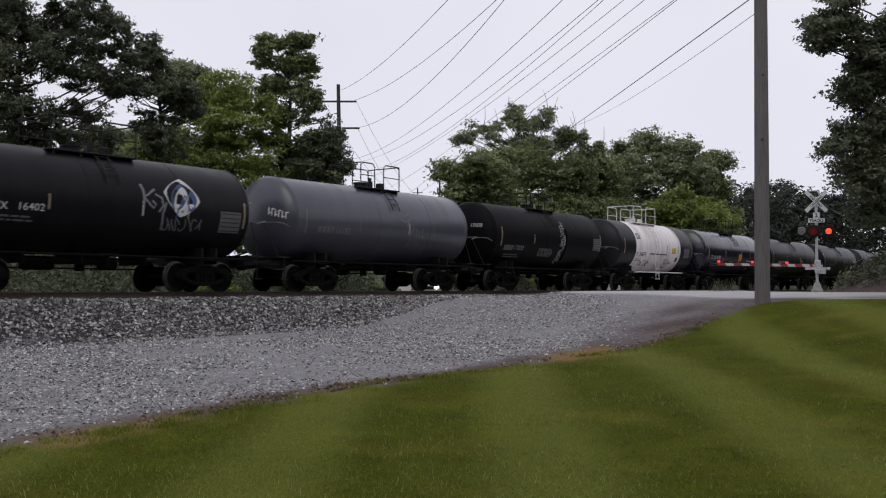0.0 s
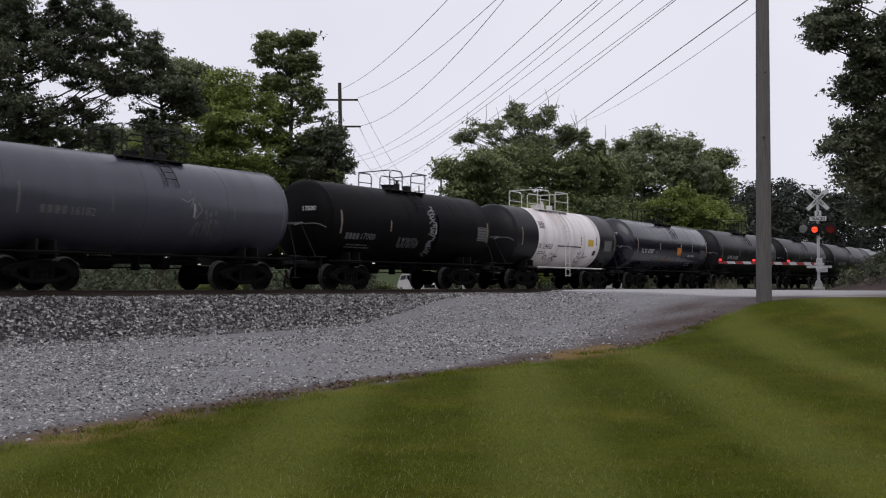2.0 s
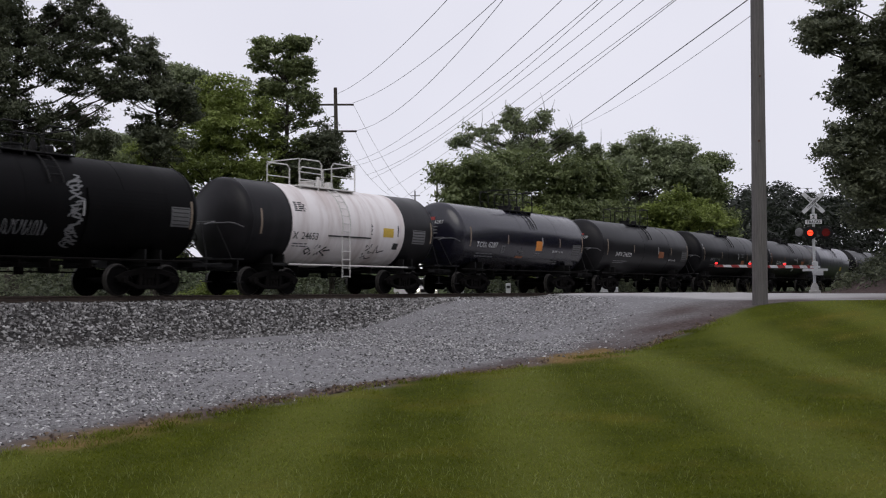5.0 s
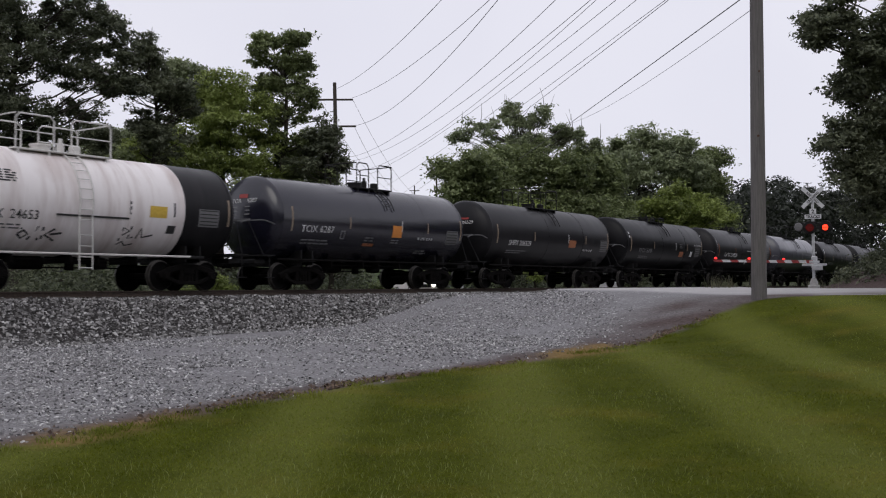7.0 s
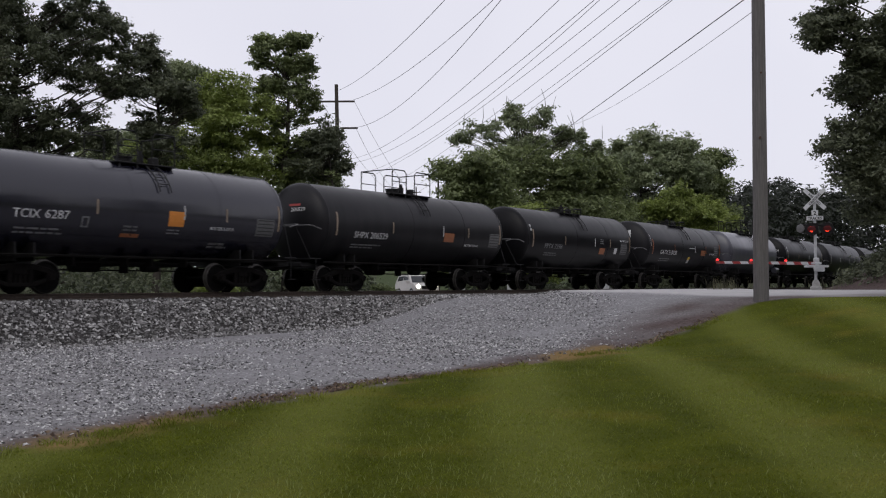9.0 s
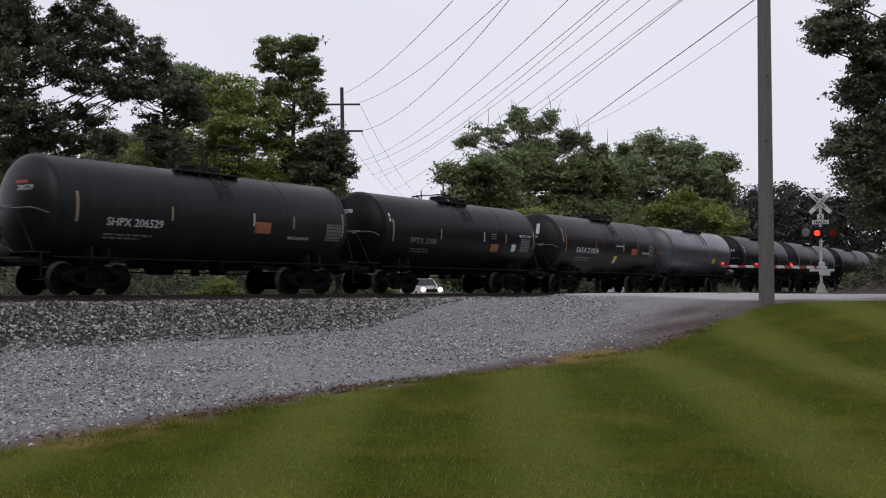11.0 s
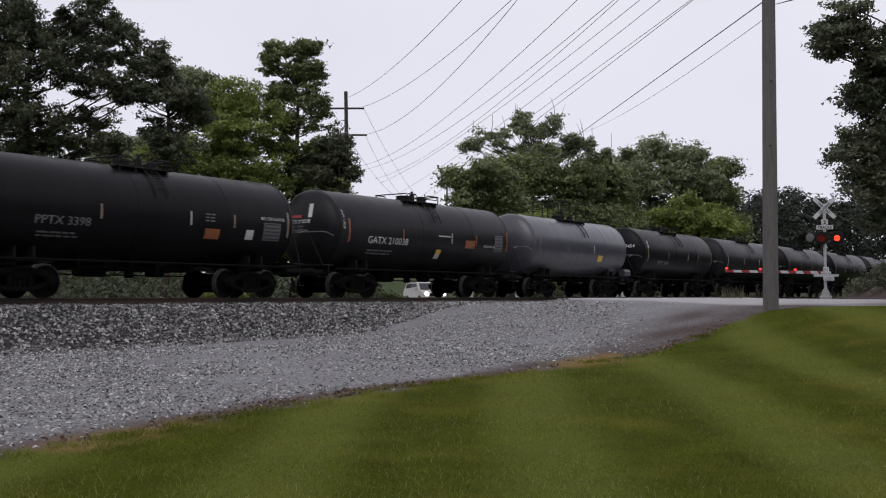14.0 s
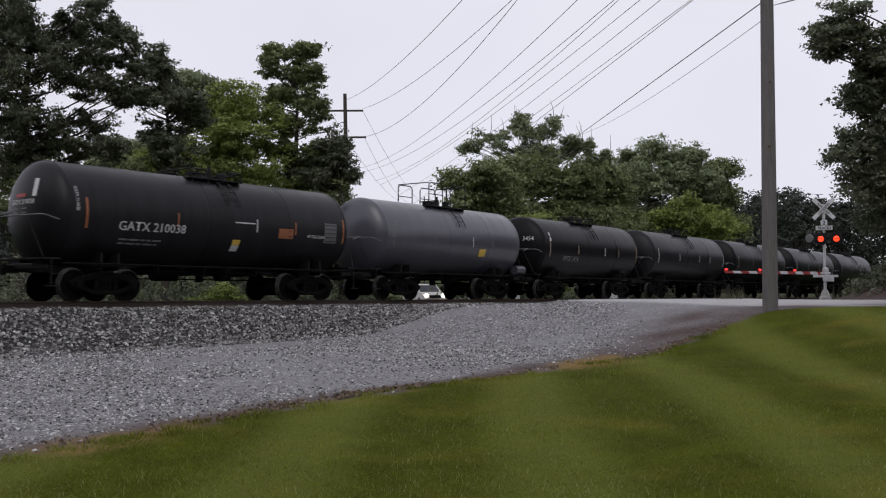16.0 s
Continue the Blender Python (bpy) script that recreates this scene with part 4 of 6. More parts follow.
    marks("spray_paint", MARK_BLACK, c, lambda bm: [ribbon(bm, [(0.95, -1.2), (0.98, -0.75), (1.2, -0.85), (1.0, -1.0)], 0.06), ribbon(bm, [(1.25, -0.7), (1.22, -1.1), (1.4, -1.05)], 0.06),
                                                   ribbon(bm, [(1.5, -1.1), (1.6, -0.75), (1.7, -1.05), (2.05, -0.95)], 0.06), ribbon(bm, [(0.95, -1.35), (1.1, -1.22), (1.25, -1.38), (1.5, -1.3)], 0.055)])
    marks("service_panel", MARK_BLACK, c, lambda bm: patch(bm, 2.5, 2.8, -0.88, -0.62))
    marks("service_panel", MARK_BLACK, c, lambda bm: bars(bm, -2.95, 0.62, 5, 0.6, 0.045, 0.03, 31))
    marks("flank_rail", MARK_BLACK, c, lambda bm: patch(bm, -1.27, 1.08, -0.5, -0.45, lift=0.03))
    panel_sheet(c, 3.65, -0.6, 0.8, 0.55, MARK_DULL)
    # glossy black
    c = tank_car(*S[4], GLOSS_TANK, "glossy blue-black tank car with an orange placard", cage_at=0.3, cage_len=2.2, seed=6)
    shell_text("TCIX", -4.43, -0.55, 0.245, MARK_WHITE, c, 1.05)
    shell_text("6287", -3.5, -0.54, 0.245, MARK_WHITE, c, 1.12)
    marks("stencil_lines", MARK_DULL, c, lambda bm: bars(bm, -4.3, -0.88, 2, 1.6, 0.05, 0.08, 17))
    marks("stencil_box", MARK_DULL, c, lambda bm: [patch(bm, -2.35, -2.12, -0.75, -0.71), patch(bm, -2.35, -2.12, -0.47, -0.43), patch(bm, -2.35, -2.31, -0.71, -0.47), patch(bm, -2.16, -2.12, -0.71, -0.47)])
    marks("placard", MARK_ORANGE, c, lambda bm: patch(bm, 0.62, 1.2, -0.58, -0.12))
    marks("stencil_lines", MARK_DULL, c, lambda bm: bars(bm, 0.62, -0.72, 2, 0.6, 0.04, 0.06, 18))
    shell_text("MOLTEN SULFUR", 2.25, -0.62, 0.11, MARK_WHITE, c, 0.85)
    marks("placard", MARK_DIM_ORANGE, c, lambda bm: patch(bm, -0.98, -0.35, -1.0, -0.88))
    marks("stencil_lines", MARK_GREY, c, lambda bm: bars(bm, -0.95, -0.68, 2, 0.5, 0.05, 0.06, 20))
    marks("stencil_lines", MARK_GREY, c, lambda bm: bars(bm, 2.4, -1.15, 2, 0.8, 0.08, 0.05, 36))
    panel_sheet(c, 4.2, -0.75, 0.8, 0.58)
    head_text("TCIX", 0.55, 0.52, 0.15, MARK_WHITE, c)
    head_text("6287", -0.2, 0.52, 0.15, MARK_WHITE, c)
    marks("stencil_lines", MARK_DULL, c, lambda bm: [head_patch(bm, 0.5, -0.35, 0.36 - 0.13 * k, 0.4 - 0.13 * k, c["shell_half"]) for k in range(3)])
    marks("red_patch", MARK_RED, c, lambda bm: head_patch(bm, 0.2, -0.2, 0.68, 0.82, c["shell_half"]))
    # dull black
    c = tank_car(*S[5], DUSTY_TANK, "dull black tank car with white stencilled number", cage_at=0.0, cage_len=2.6, seed=7)
    shell_text("SHPX 206529", -4.3, -0.6, 0.245, MARK_WHITE, c, 1.03)
    marks("stencil_lines", MARK_DULL, c, lambda bm: bars(bm, -4.3, -0.9, 2, 1.7, 0.05, 0.06, 23))
    marks("placard", MARK_DIM_ORANGE, c, lambda bm: patch(bm, 1.35, 2.05, -0.57, -0.2))
    shell_text("MOLTEN SULFUR", 2.9, -0.72, 0.11, MARK_WHITE, c, 0.85)
    panel_sheet(c, 4.75, -0.7, 0.75, 0.6)
    head_text("206529", -0.1, 0.4, 0.15, MARK_WHITE, c)
    marks("red_patch", MARK_RED, c, lambda bm: head_patch(bm, 0.0, -0.5, 0.6, 0.68, c["shell_half"]))
    # sooty black
    c = tank_car(*S[6], BLACK_TANK, "sooty black tank car with small white data panels", cage=0.3, cage_at=0.0, cage_len=2.0, seed=8)
    shell_text("PPTX 3398", -3.95, -0.58, 0.24, MARK_DULL, c, 1.12)
    marks("stencil_lines", MARK_GREY, c, lambda bm: bars(bm, -3.8, -0.85, 2, 1.4, 0.05, 0.06, 25))
    shell_text("MOLTEN SULFUR", 4.1, -0.02, 0.1, MARK_WHITE, c)
    panel_sheet(c, 4.25, -0.7, 0.75, 0.6)
    marks("service_panel", MARK_WHITE, c, lambda bm: patch(bm, 3.5, 3.82, -0.7, -0.38))
    marks("placard", MARK_DIM_ORANGE, c, lambda bm: patch(bm, 1.82, 2.4, -0.75, -0.42))
    marks("stencil_lines", MARK_DULL, c, lambda bm: bars(bm, 1.8, 0.0, 3, 0.4, 0.04, 0.06, 26))
    marks("stencil_lines", MARK_WHITE, c, lambda bm: [patch(bm, -5.25, -5.17, 0.2 + 0.2 * k, 0.34 + 0.2 * k) for k in range(2)])
    head_text("3398", 0.3, 0.62, 0.17, MARK_WHITE, c)
    # dull black, orange strips
    c = tank_car(*S[7], DUSTY_TANK, "dull black tank car with orange reflector strips", cage=0.3, cage_at=0.1, cage_len=2.2, seed=9, strips=MARK_DIM_ORANGE)
    shell_text("GATX 210038", -4.07, -0.54, 0.27, MARK_WHITE, c, 1.08)
    marks("stencil_lines", MARK_DULL, c, lambda bm: bars(bm, -3.95, -0.85, 2, 1.7, 0.05, 0.08, 27))
    shell_text("GATX 210038", -5.44, 0.62, 0.1, MARK_WHITE, c, 0.85, upright=True)
    marks("placard", MARK_DIM_ORANGE, c, lambda bm: patch(bm, 2.23, 2.9, -0.5, -0.17))
    marks("service_panel", MARK_YELLOW, c, lambda bm: patch(bm, 0.28, 0.6, -0.82, -0.64))
    marks("service_panel", MARK_WHITE, c, lambda bm: patch(bm, 0.28, 0.58, -1.05, -0.83))
    marks("stencil_lines", MARK_WHITE, c, lambda bm: patch(bm, 0.3, 1.15, -0.1, -0.06))
    shell_text("MOLTEN SULFUR", 3.6, -0.42, 0.1, MARK_WHITE, c, 0.8)
    panel_sheet(c, 4.45, -0.57, 0.6, 0.7)
    head_text("GATX 210038", 0.75, 0.22, 0.14, MARK_WHITE, c)
    marks("stencil_lines", MARK_GREY, c, lambda bm: [head_patch(bm, 0.7, -0.1, 0.08 - 0.12 * k, 0.12 - 0.12 * k, c["shell_half"]) for k in range(2)])
    marks("red_patch", MARK_RED, c, lambda bm: head_patch(bm, 0.5, 0.0, 0.42, 0.52, c["shell_half"]))
    marks("service_panel", MARK_WHITE, c, lambda bm: head_patch(bm, -0.3, -0.47, 0.42, 0.92, c["shell_half"]))
    # faded grey, shorter
    c = tank_car(*S[8], LIGHT_TANK, "faded grey tank car with a yellow placard", cage_at=0.1, cage_len=2.7, seed=10, strips=MARK_GREY)
    shell_text("UTLX", -3.1, -0.65, 0.25, MARK_GREY, c)
    marks("placard", MARK_YELLOW, c, lambda bm: patch(bm, 1.57, 2.05, -0.75, -0.42))
    bm = bmesh.new()
    rod(bm, (4.6, -1.25, 1.32), (5.3, -1.25, 1.32), 0.2, 14)
    part("air_reservoir", bm, LIGHT_TANK, c)
    # black
    c = tank_car(*S[9], BLACK_TANK, "black tank car with a small white stencilled number", cage=0.3, cage_at=0.0, cage_len=2.2, seed=11)
    shell_text("PPTX 3454", -3.2, -0.73, 0.27, MARK_DULL, c, 0.9)
    head_text("3454", -0.45, 0.3, 0.2, MARK_WHITE, c)
    marks("stencil_lines", MARK_WHITE, c, lambda bm: [patch(bm, -4.5, -4.4, 0.2 + 0.25 * k, 0.39 + 0.25 * k) for k in range(2)])
    tank_car(*S[10], DUSTY_TANK, "dusty dark tank car with pale reflector strips", cage=0.3, cage_at=0.0, cage_len=2.2, seed=12, strips=STRIP_WHITE)
    tank_car(*S[11], BLACK_TANK, "plain black tank car with bare sooty flanks", cage=0.3, cage_at=0.0, cage_len=2.2, seed=13)
    tank_car(*S[12], BLACK_TANK, "dull black tank car far down the line", cage=0.9, cage_at=0.0, cage_len=2.4, seed=14, strips=STRIP_WHITE)
    tank_car(*S[13], DUSTY_TANK, "dusty black tank car far down the line", cage=0.3, cage_at=0.0, cage_len=2.2, seed=15)


build_train()


def travelled(t):
    """Metres that the train has gone by t seconds."""
    return 5.42 * t


# ---- trees ----
def leaf_cloud(centres, radii, counts, size, rng, flat=0.7, sprays=9, tight=0.3):
    """Leaves in loose flat sprays round clump centres, as arrays of narrow triangles."""
    m = len(centres) * sprays
    v = rng.normal(size=(m, 3))
    v /= np.linalg.norm(v, axis=1)[:, None]
    v *= (rng.random(m) ** 0.4)[:, None]
    v[:, 2] *= flat
    spray = np.repeat(centres, sprays, axis=0) + v * np.repeat(radii, sprays)[:, None]
    home = np.repeat(np.arange(len(centres)), counts)
    pick = home * sprays + rng.integers(0, sprays, len(home))
    n = len(home)
    off = rng.normal(size=(n, 3)) * np.array([1, 1, 0.5])
    p = spray[pick] + off * (radii[home] * tight)[:, None]
    nrm = 0.5 * v[pick] + rng.normal(size=(n, 3)) * 0.55 + np.array([0, 0, 0.75])
    nrm /= np.linalg.norm(nrm, axis=1)[:, None]
    a = np.cross(nrm, rng.normal(size=(n, 3)))
    a /= np.linalg.norm(a, axis=1)[:, None] + 1e-9
    b = np.cross(nrm, a)
    s = size * rng.uniform(0.6, 1.35, n)[:, None]
    V = np.stack([p - a * s * 0.55 + b * s * 0.3, p - a * s * 0.45 - b * s * 0.36, p + a * s * 0.62 - nrm * s * 0.12], 1).reshape(-1, 3)
    return V, np.arange(3 * n).reshape(n, 3)


def tree(x, y, height, blobs, label, leafmat, leaves=14000, size=0.28, seed=1, trunk_r=0.25, clumps=110, clump_r=0.9, lean=0.0, name="tree", bare=0, tight=0.3, spread=1.0, twig=1.0):
    """Tapered trunk, limbs that reach the clumps, and a crown of many leaves.
    blobs: (dx, dy, z, rx, rz) lobes of the crown, z above the ground."""
    rng = np.random.default_rng(seed)
    z0 = float(ground_z(x, y)) - 0.08
    t = thing(name, pose(x, y, z0), label, "tree")
    vol = np.array([(b[3] + 0.25) * (b[4] + 0.25) for b in blobs])
    pick = rng.choice(len(blobs), clumps, p=vol / vol.sum())
    B = np.array(blobs)[pick]
    v = rng.normal(size=(clumps, 3))
    v /= np.linalg.norm(v, axis=1)[:, None]
    v *= (rng.random(clumps) ** 0.38)[:, None]
    C = np.stack([B[:, 0] + v[:, 0] * B[:, 3] * spread, B[:, 1] + v[:, 1] * B[:, 3], B[:, 2] + v[:, 2] * B[:, 4] * (0.3 + 0.7 * spread)], 1)
    C[:, 2] = np.maximum(C[:, 2], 0.5)
    R = clump_r * rng.uniform(0.55, 1.35, clumps)
    w = R ** 2 * rng.uniform(0.6, 1.2, clumps)
    counts = np.maximum(8, (leaves * w / w.sum()).astype(int))
    V, F = leaf_cloud(C, R, counts, size, rng, tight=tight)
    crown = raw_mesh("crown", V, F, leafmat)
    crown.parent = t
    bm = bmesh.new()
    top = Vector((lean, 0, height * 0.86))
    spine = [Vector((lean * (k / 7) ** 1.5 + 0.12 * math.sin(k * 1.7 + seed), 0.12 * math.cos(k * 1.3 + seed), -0.1 + (height * 0.86 + 0.1) * k / 7)) for k in range(8)]
    tube(bm, spine, trunk_r, 10, r1=trunk_r * 0.15)
    for k in range(5):
        a = 2 * math.pi * k / 5 + seed
        tube(bm, [(0.02 * math.cos(a), 0.02 * math.sin(a), trunk_r * 1.6), (trunk_r * 1.1 * math.cos(a), trunk_r * 1.1 * math.sin(a), 0.15), (trunk_r * 1.9 * math.cos(a), trunk_r * 1.9 * math.sin(a), -0.12)], trunk_r * 0.5, 6, r1=trunk_r * 0.2)
    part("trunk", bm, BARK, t)
    bm = bmesh.new()
    order = rng.permutation(clumps)
    for i in order[: min(clumps, 110)]:
        c = Vector(C[i])
        h = max(height * 0.12, min(c.z - 0.35 * math.hypot(c.x, c.y) - 0.3, height * 0.8))
        f = min(0.999, (h + 0.1) / (height * 0.86 + 0.1)) * 7
        k = min(6, int(f))
        p = spine[k].lerp(spine[k + 1], f - k)
        m1 = p.lerp(c, 0.4) + Vector((rng.normal() * 0.15, rng.normal() * 0.15, -0.12 * (c - p).length * 0.5))
        m2 = p.lerp(c, 0.75) + Vector((rng.normal() * 0.15, rng.normal() * 0.15, 0))
        tube(bm, [p, m1, m2, c], trunk_r * 0.2 * (1 - 0.6 * h / height), 5, r1=0.015)
    for i in range(bare):
        c = Vector(C[order[i]]) + Vector((rng.normal() * 0.4, rng.normal() * 0.4, twig * (0.6 + 0.8 * rng.random())))
        p = Vector(C[order[i]])
        tube(bm, [p, p.lerp(c, 0.5) + Vector((0.1, 0, 0)), c], 0.03, 4, r1=0.01)
    part("limb", bm, BARK, t)
    return t


def build_trees():
    tree(-18.4, 44.0, 15.5, ((4.3, 0.4, 10.0, 0.9, 0.9), (5.0, -0.3, 9.2, 0.7, 0.6), (-0.7, -0.7, 13.0, 2.3, 1.8), (1.6, 0.7, 12.3, 2.1, 1.8), (3.7, -0.4, 12.6, 1.0, 1.3), (4.5, 0.4, 11.2, 1.0, 0.9), (0.7, -0.7, 10.6, 2.7, 1.5), (2.9, 0.6, 10.1, 1.7, 1.2), (-0.0, -0.7, 8.6, 2.0, 1.2), (2.0, 0.7, 8.0, 1.8, 1.1), (3.4, -0.4, 7.1, 1.2, 0.7), (0.7, 0.7, 6.8, 2.2, 1.0), (-2.2, -0.7, 11.3, 2.4, 2.9), (-2.2, 0.7, 7.9, 2.2, 2.0)),
         "tall dark oak with gaps of sky in its crown", LEAF_DARK, 100000, 0.13, 3, 0.34, 420, 0.47, tight=0.23)
    tree(-12.8, 45.5, 12.0, ((-0.5, -0.3, 11.4, 0.7, 0.7), (-0.4, 0.4, 10.5, 1.1, 0.8), (0.6, -0.3, 9.5, 1.0, 0.9), (1.2, 0.3, 8.9, 0.8, 0.8), (-0.2, -0.4, 8.2, 1.0, 0.8), (-1.1, 0.3, 9.9, 0.7, 0.6), (0.5, -0.4, 7.2, 1.1, 0.8)),
         "dark oak with ragged drooping branches", LEAF_DARK, 25000, 0.13, 5, 0.2, 125, 0.45, bare=3, tight=0.21)
    tree(-22.5, 53.0, 8.6, ((0, 0, 6.2, 3.6, 2.4), (2.5, 0, 5.6, 3.4, 2.2), (6.5, 0, 5.4, 3.2, 2.2), (4.5, 0, 3.4, 4.0, 1.8)), "shaded green tree behind the oak", LEAF_MID, 32000, 0.19, 6, 0.24, 120, 0.8)
    tree(-15.0, 57.0, 13.2, ((0.3, -0.3, 13.0, 0.8, 0.8), (0.6, 0.3, 11.5, 0.9, 1.1), (1.9, -0.2, 12.8, 0.5, 0.5), (1.8, 0.3, 11.3, 0.9, 0.9), (-1.2, -0.7, 8.5, 1.9, 1.3), (-3.5, 0.7, 8.5, 1.9, 1.3)), "pale green broadleaf tree", LEAF_PALE, 36000, 0.16, 7, 0.24, 130, 0.68, bare=4)
    tree(-11.0, 51.5, 11.6, ((0.3, -0.5, 10.9, 1.4, 0.8), (-0.7, 0.4, 10.0, 1.1, 1.0), (1.2, -0.5, 10.0, 1.4, 1.3), (-1.1, 0.6, 8.6, 1.6, 1.1), (0.9, -0.7, 8.4, 1.9, 1.1), (-2.8, 0.6, 7.9, 1.7, 1.0), (-0.3, -0.7, 7.1, 2.6, 0.7), (1.8, 0, 4.6, 3.0, 2.2), (-2.5, 0, 4.2, 3, 2.2)), "bright green broadleaf tree", LEAF_LIGHT, 66000, 0.16, 8, 0.24, 240, 0.68, tight=0.25, bare=3)
    tree(-8.1, 53.0, 14.6, ((-0.7, -0.3, 13.7, 0.7, 0.6), (0.5, 0.2, 13.7, 0.5, 0.6), (-1.1, -0.3, 13.1, 0.7, 0.9), (0.1, 0.4, 12.6, 1.2, 0.9), (1.0, -0.2, 12.5, 0.5, 0.6), (-0.8, 0.4, 11.5, 1.1, 0.9), (0.7, -0.4, 11.0, 1.1, 0.9), (-0.1, 0.5, 9.8, 1.5, 0.9), (1.3, -0.2, 10.6, 0.6, 0.8), (-0.3, 0.6, 8.4, 1.8, 1.0), (1.0, -0.4, 8.1, 1.1, 0.9), (0.9, 0, 5.2, 2.8, 1.9), (1.0, 0, 3.4, 3.2, 1.6), (0.3, 0.3, 7.2, 2.3, 1.2), (1.6, -0.2, 6.2, 1.8, 1.2)), "tall narrow maple with dense green leaves", LEAF_MID, 62000, 0.155, 11, 0.28, 255, 0.5, tight=0.25, spread=0.85)
    tree(-5.6, 51.5, 9.2, ((-0.3, -0.2, 9.1, 0.6, 0.5), (-0.7, 0.3, 8.2, 0.9, 0.6), (0.1, -0.2, 8.3, 0.5, 0.6), (-0.5, 0.4, 7.3, 1.2, 0.6), (-1.7, -0.4, 7.0, 1.1, 0.5), (0.6, 0.2, 6.9, 0.6, 0.3), (-0.4, 0, 4.6, 1.6, 1.5), (0.2, 0, 2.8, 1.9, 1.4)), "dark green shrubby tree", LEAF_DARK, 26000, 0.15, 12, 0.16, 110, 0.52, tight=0.26)
    tree(3.2, 71.0, 10.4, ((-0.8, -0.5, 9.1, 1.5, 1.4), (0.5, 0.6, 8.0, 1.8, 2.0), (-2.2, -0.4, 8.0, 1.0, 1.8), (-2.8, 0.2, 9.1, 0.5, 1.0), (1.6, 0, 4.4, 3.2, 2.6), (-1.0, 0, 3.0, 2.5, 2.0)), "dark green maple beyond the track", LEAF_MID, 46000, 0.24, 13, 0.24, 210, 0.95)
    tree(6.2, 76.0, 11.4, ((-1.1, -0.7, 9.2, 2.1, 1.6), (1.4, 0.7, 9.4, 1.9, 1.7), (3.7, -0.6, 9.0, 1.6, 1.5), (-0.0, 0.7, 6.8, 3.4, 1.7), (3.3, -0.7, 6.8, 2.5, 1.7), (-2.4, 0, 5.0, 3.2, 2.4), (0, 0, 4, 5, 2.6)), "broad dark green tree beyond the track", LEAF_MID, 70000, 0.24, 14, 0.3, 300, 0.95, tight=0.25)
    tree(6.6, 80.0, 14.4, ((-3.4, -0.5, 13.0, 1.4, 0.8), (-1.8, 0.2, 14.2, 0.6, 0.9), (-0.8, -0.3, 14.0, 0.8, 1.0), (0.3, 0.4, 13.4, 1.1, 1.0), (1.7, -0.1, 14.0, 0.4, 0.8), (3.0, 0.4, 12.7, 1.0, 0.9), (4.1, -0.2, 12.2, 0.6, 0.6), (5.7, 0.2, 11.8, 0.6, 0.5), (-5.0, -0.4, 12.3, 1.0, 0.6), (0.5, 0.7, 12.0, 3.5, 0.8)), "pale thin-leaved treetop beyond the track", LEAF_PALE, 22000, 0.18, 15, 0.24, 140, 0.5, bare=26, twig=1.5)
    tree(12.2, 82.0, 11.4, ((0.1, -0.5, 10.1, 1.4, 1.4), (0.8, 0.7, 8.1, 2.0, 2.0), (-0.6, -0.3, 11.3, 0.8, 0.6), (0.5, 0, 4.8, 3.6, 2.8)), "dark green leafy tree beyond the track", LEAF_MID, 42000, 0.26, 16, 0.24, 190, 1.0)
    tree(18.0, 92.0, 14.4, ((-1.4, -0.4, 13.2, 1.2, 0.9), (0.6, 0.4, 14.0, 1.2, 1.1), (1.8, -0.5, 13.5, 1.4, 1.2), (4.0, 0.4, 13.2, 1.0, 0.9), (0.7, -0.7, 11.3, 3.3, 1.8), (-1.9, 0.6, 11.3, 1.7, 1.7), (4.0, -0.7, 11.1, 2.3, 1.5), (0.5, 0, 6.5, 5.0, 3.2)), "rounded green tree beyond the track", LEAF_PALE, 72000, 0.25, 17, 0.3, 300, 0.95, tight=0.25, bare=5)
    tree(24.6, 95.0, 12.6, ((0.2, -0.4, 12.5, 1.2, 0.8), (1.1, 0.2, 12.9, 0.6, 0.6), (-0.3, -0.6, 10.5, 1.8, 1.9), (1.5, 0.3, 10.5, 0.7, 1.3), (0.2, 0, 6.4, 2.4, 3.0)), "green tree at the wood edge", LEAF_MID, 34000, 0.27, 18, 0.24, 150, 1.0)
    tree(20.4, 87.0, 8.8, ((-0.3, -0.7, 8.1, 1.9, 1.3), (1.8, 0.6, 7.6, 1.6, 1.2), (-1.8, -0.5, 7.5, 1.4, 1.0), (0.6, 0.7, 6.5, 3.4, 1.4), (-1.0, 0, 4.0, 3.4, 2.0), (1.5, 0, 3.8, 3.0, 2.0)), "bright yellow-green leafy tree", LEAF_LIGHT, 46000, 0.23, 19, 0.2, 180, 0.85)
    tree(5.8, 62.5, 6.6, ((0, 0, 4.8, 1.2, 1.3), (0.2, 0, 2.6, 1.7, 1.6)), "small bright green sapling", LEAF_LIGHT, 9000, 0.17, 20, 0.1, 40, 0.6)
    # low bushes just beyond the rails
    tree(-9.0, 40.4, 1.5, ((0, 0, 0.8, 0.8, 0.5), (0.6, 0.2, 0.6, 0.7, 0.4), (-0.6, 0, 0.5, 0.6, 0.4)), "low bright green bush beyond the rails", LEAF_LIGHT, 5000, 0.1, 51, 0.04, 34, 0.3, name="bush")
    tree(-11.4, 38.2, 1.1, ((0, 0, 0.5, 0.7, 0.35), (0.5, 0.2, 0.4, 0.5, 0.3)), "low grey-green bush beyond the rails", LEAF_PALE, 3000, 0.09, 52, 0.04, 24, 0.28, name="bush")
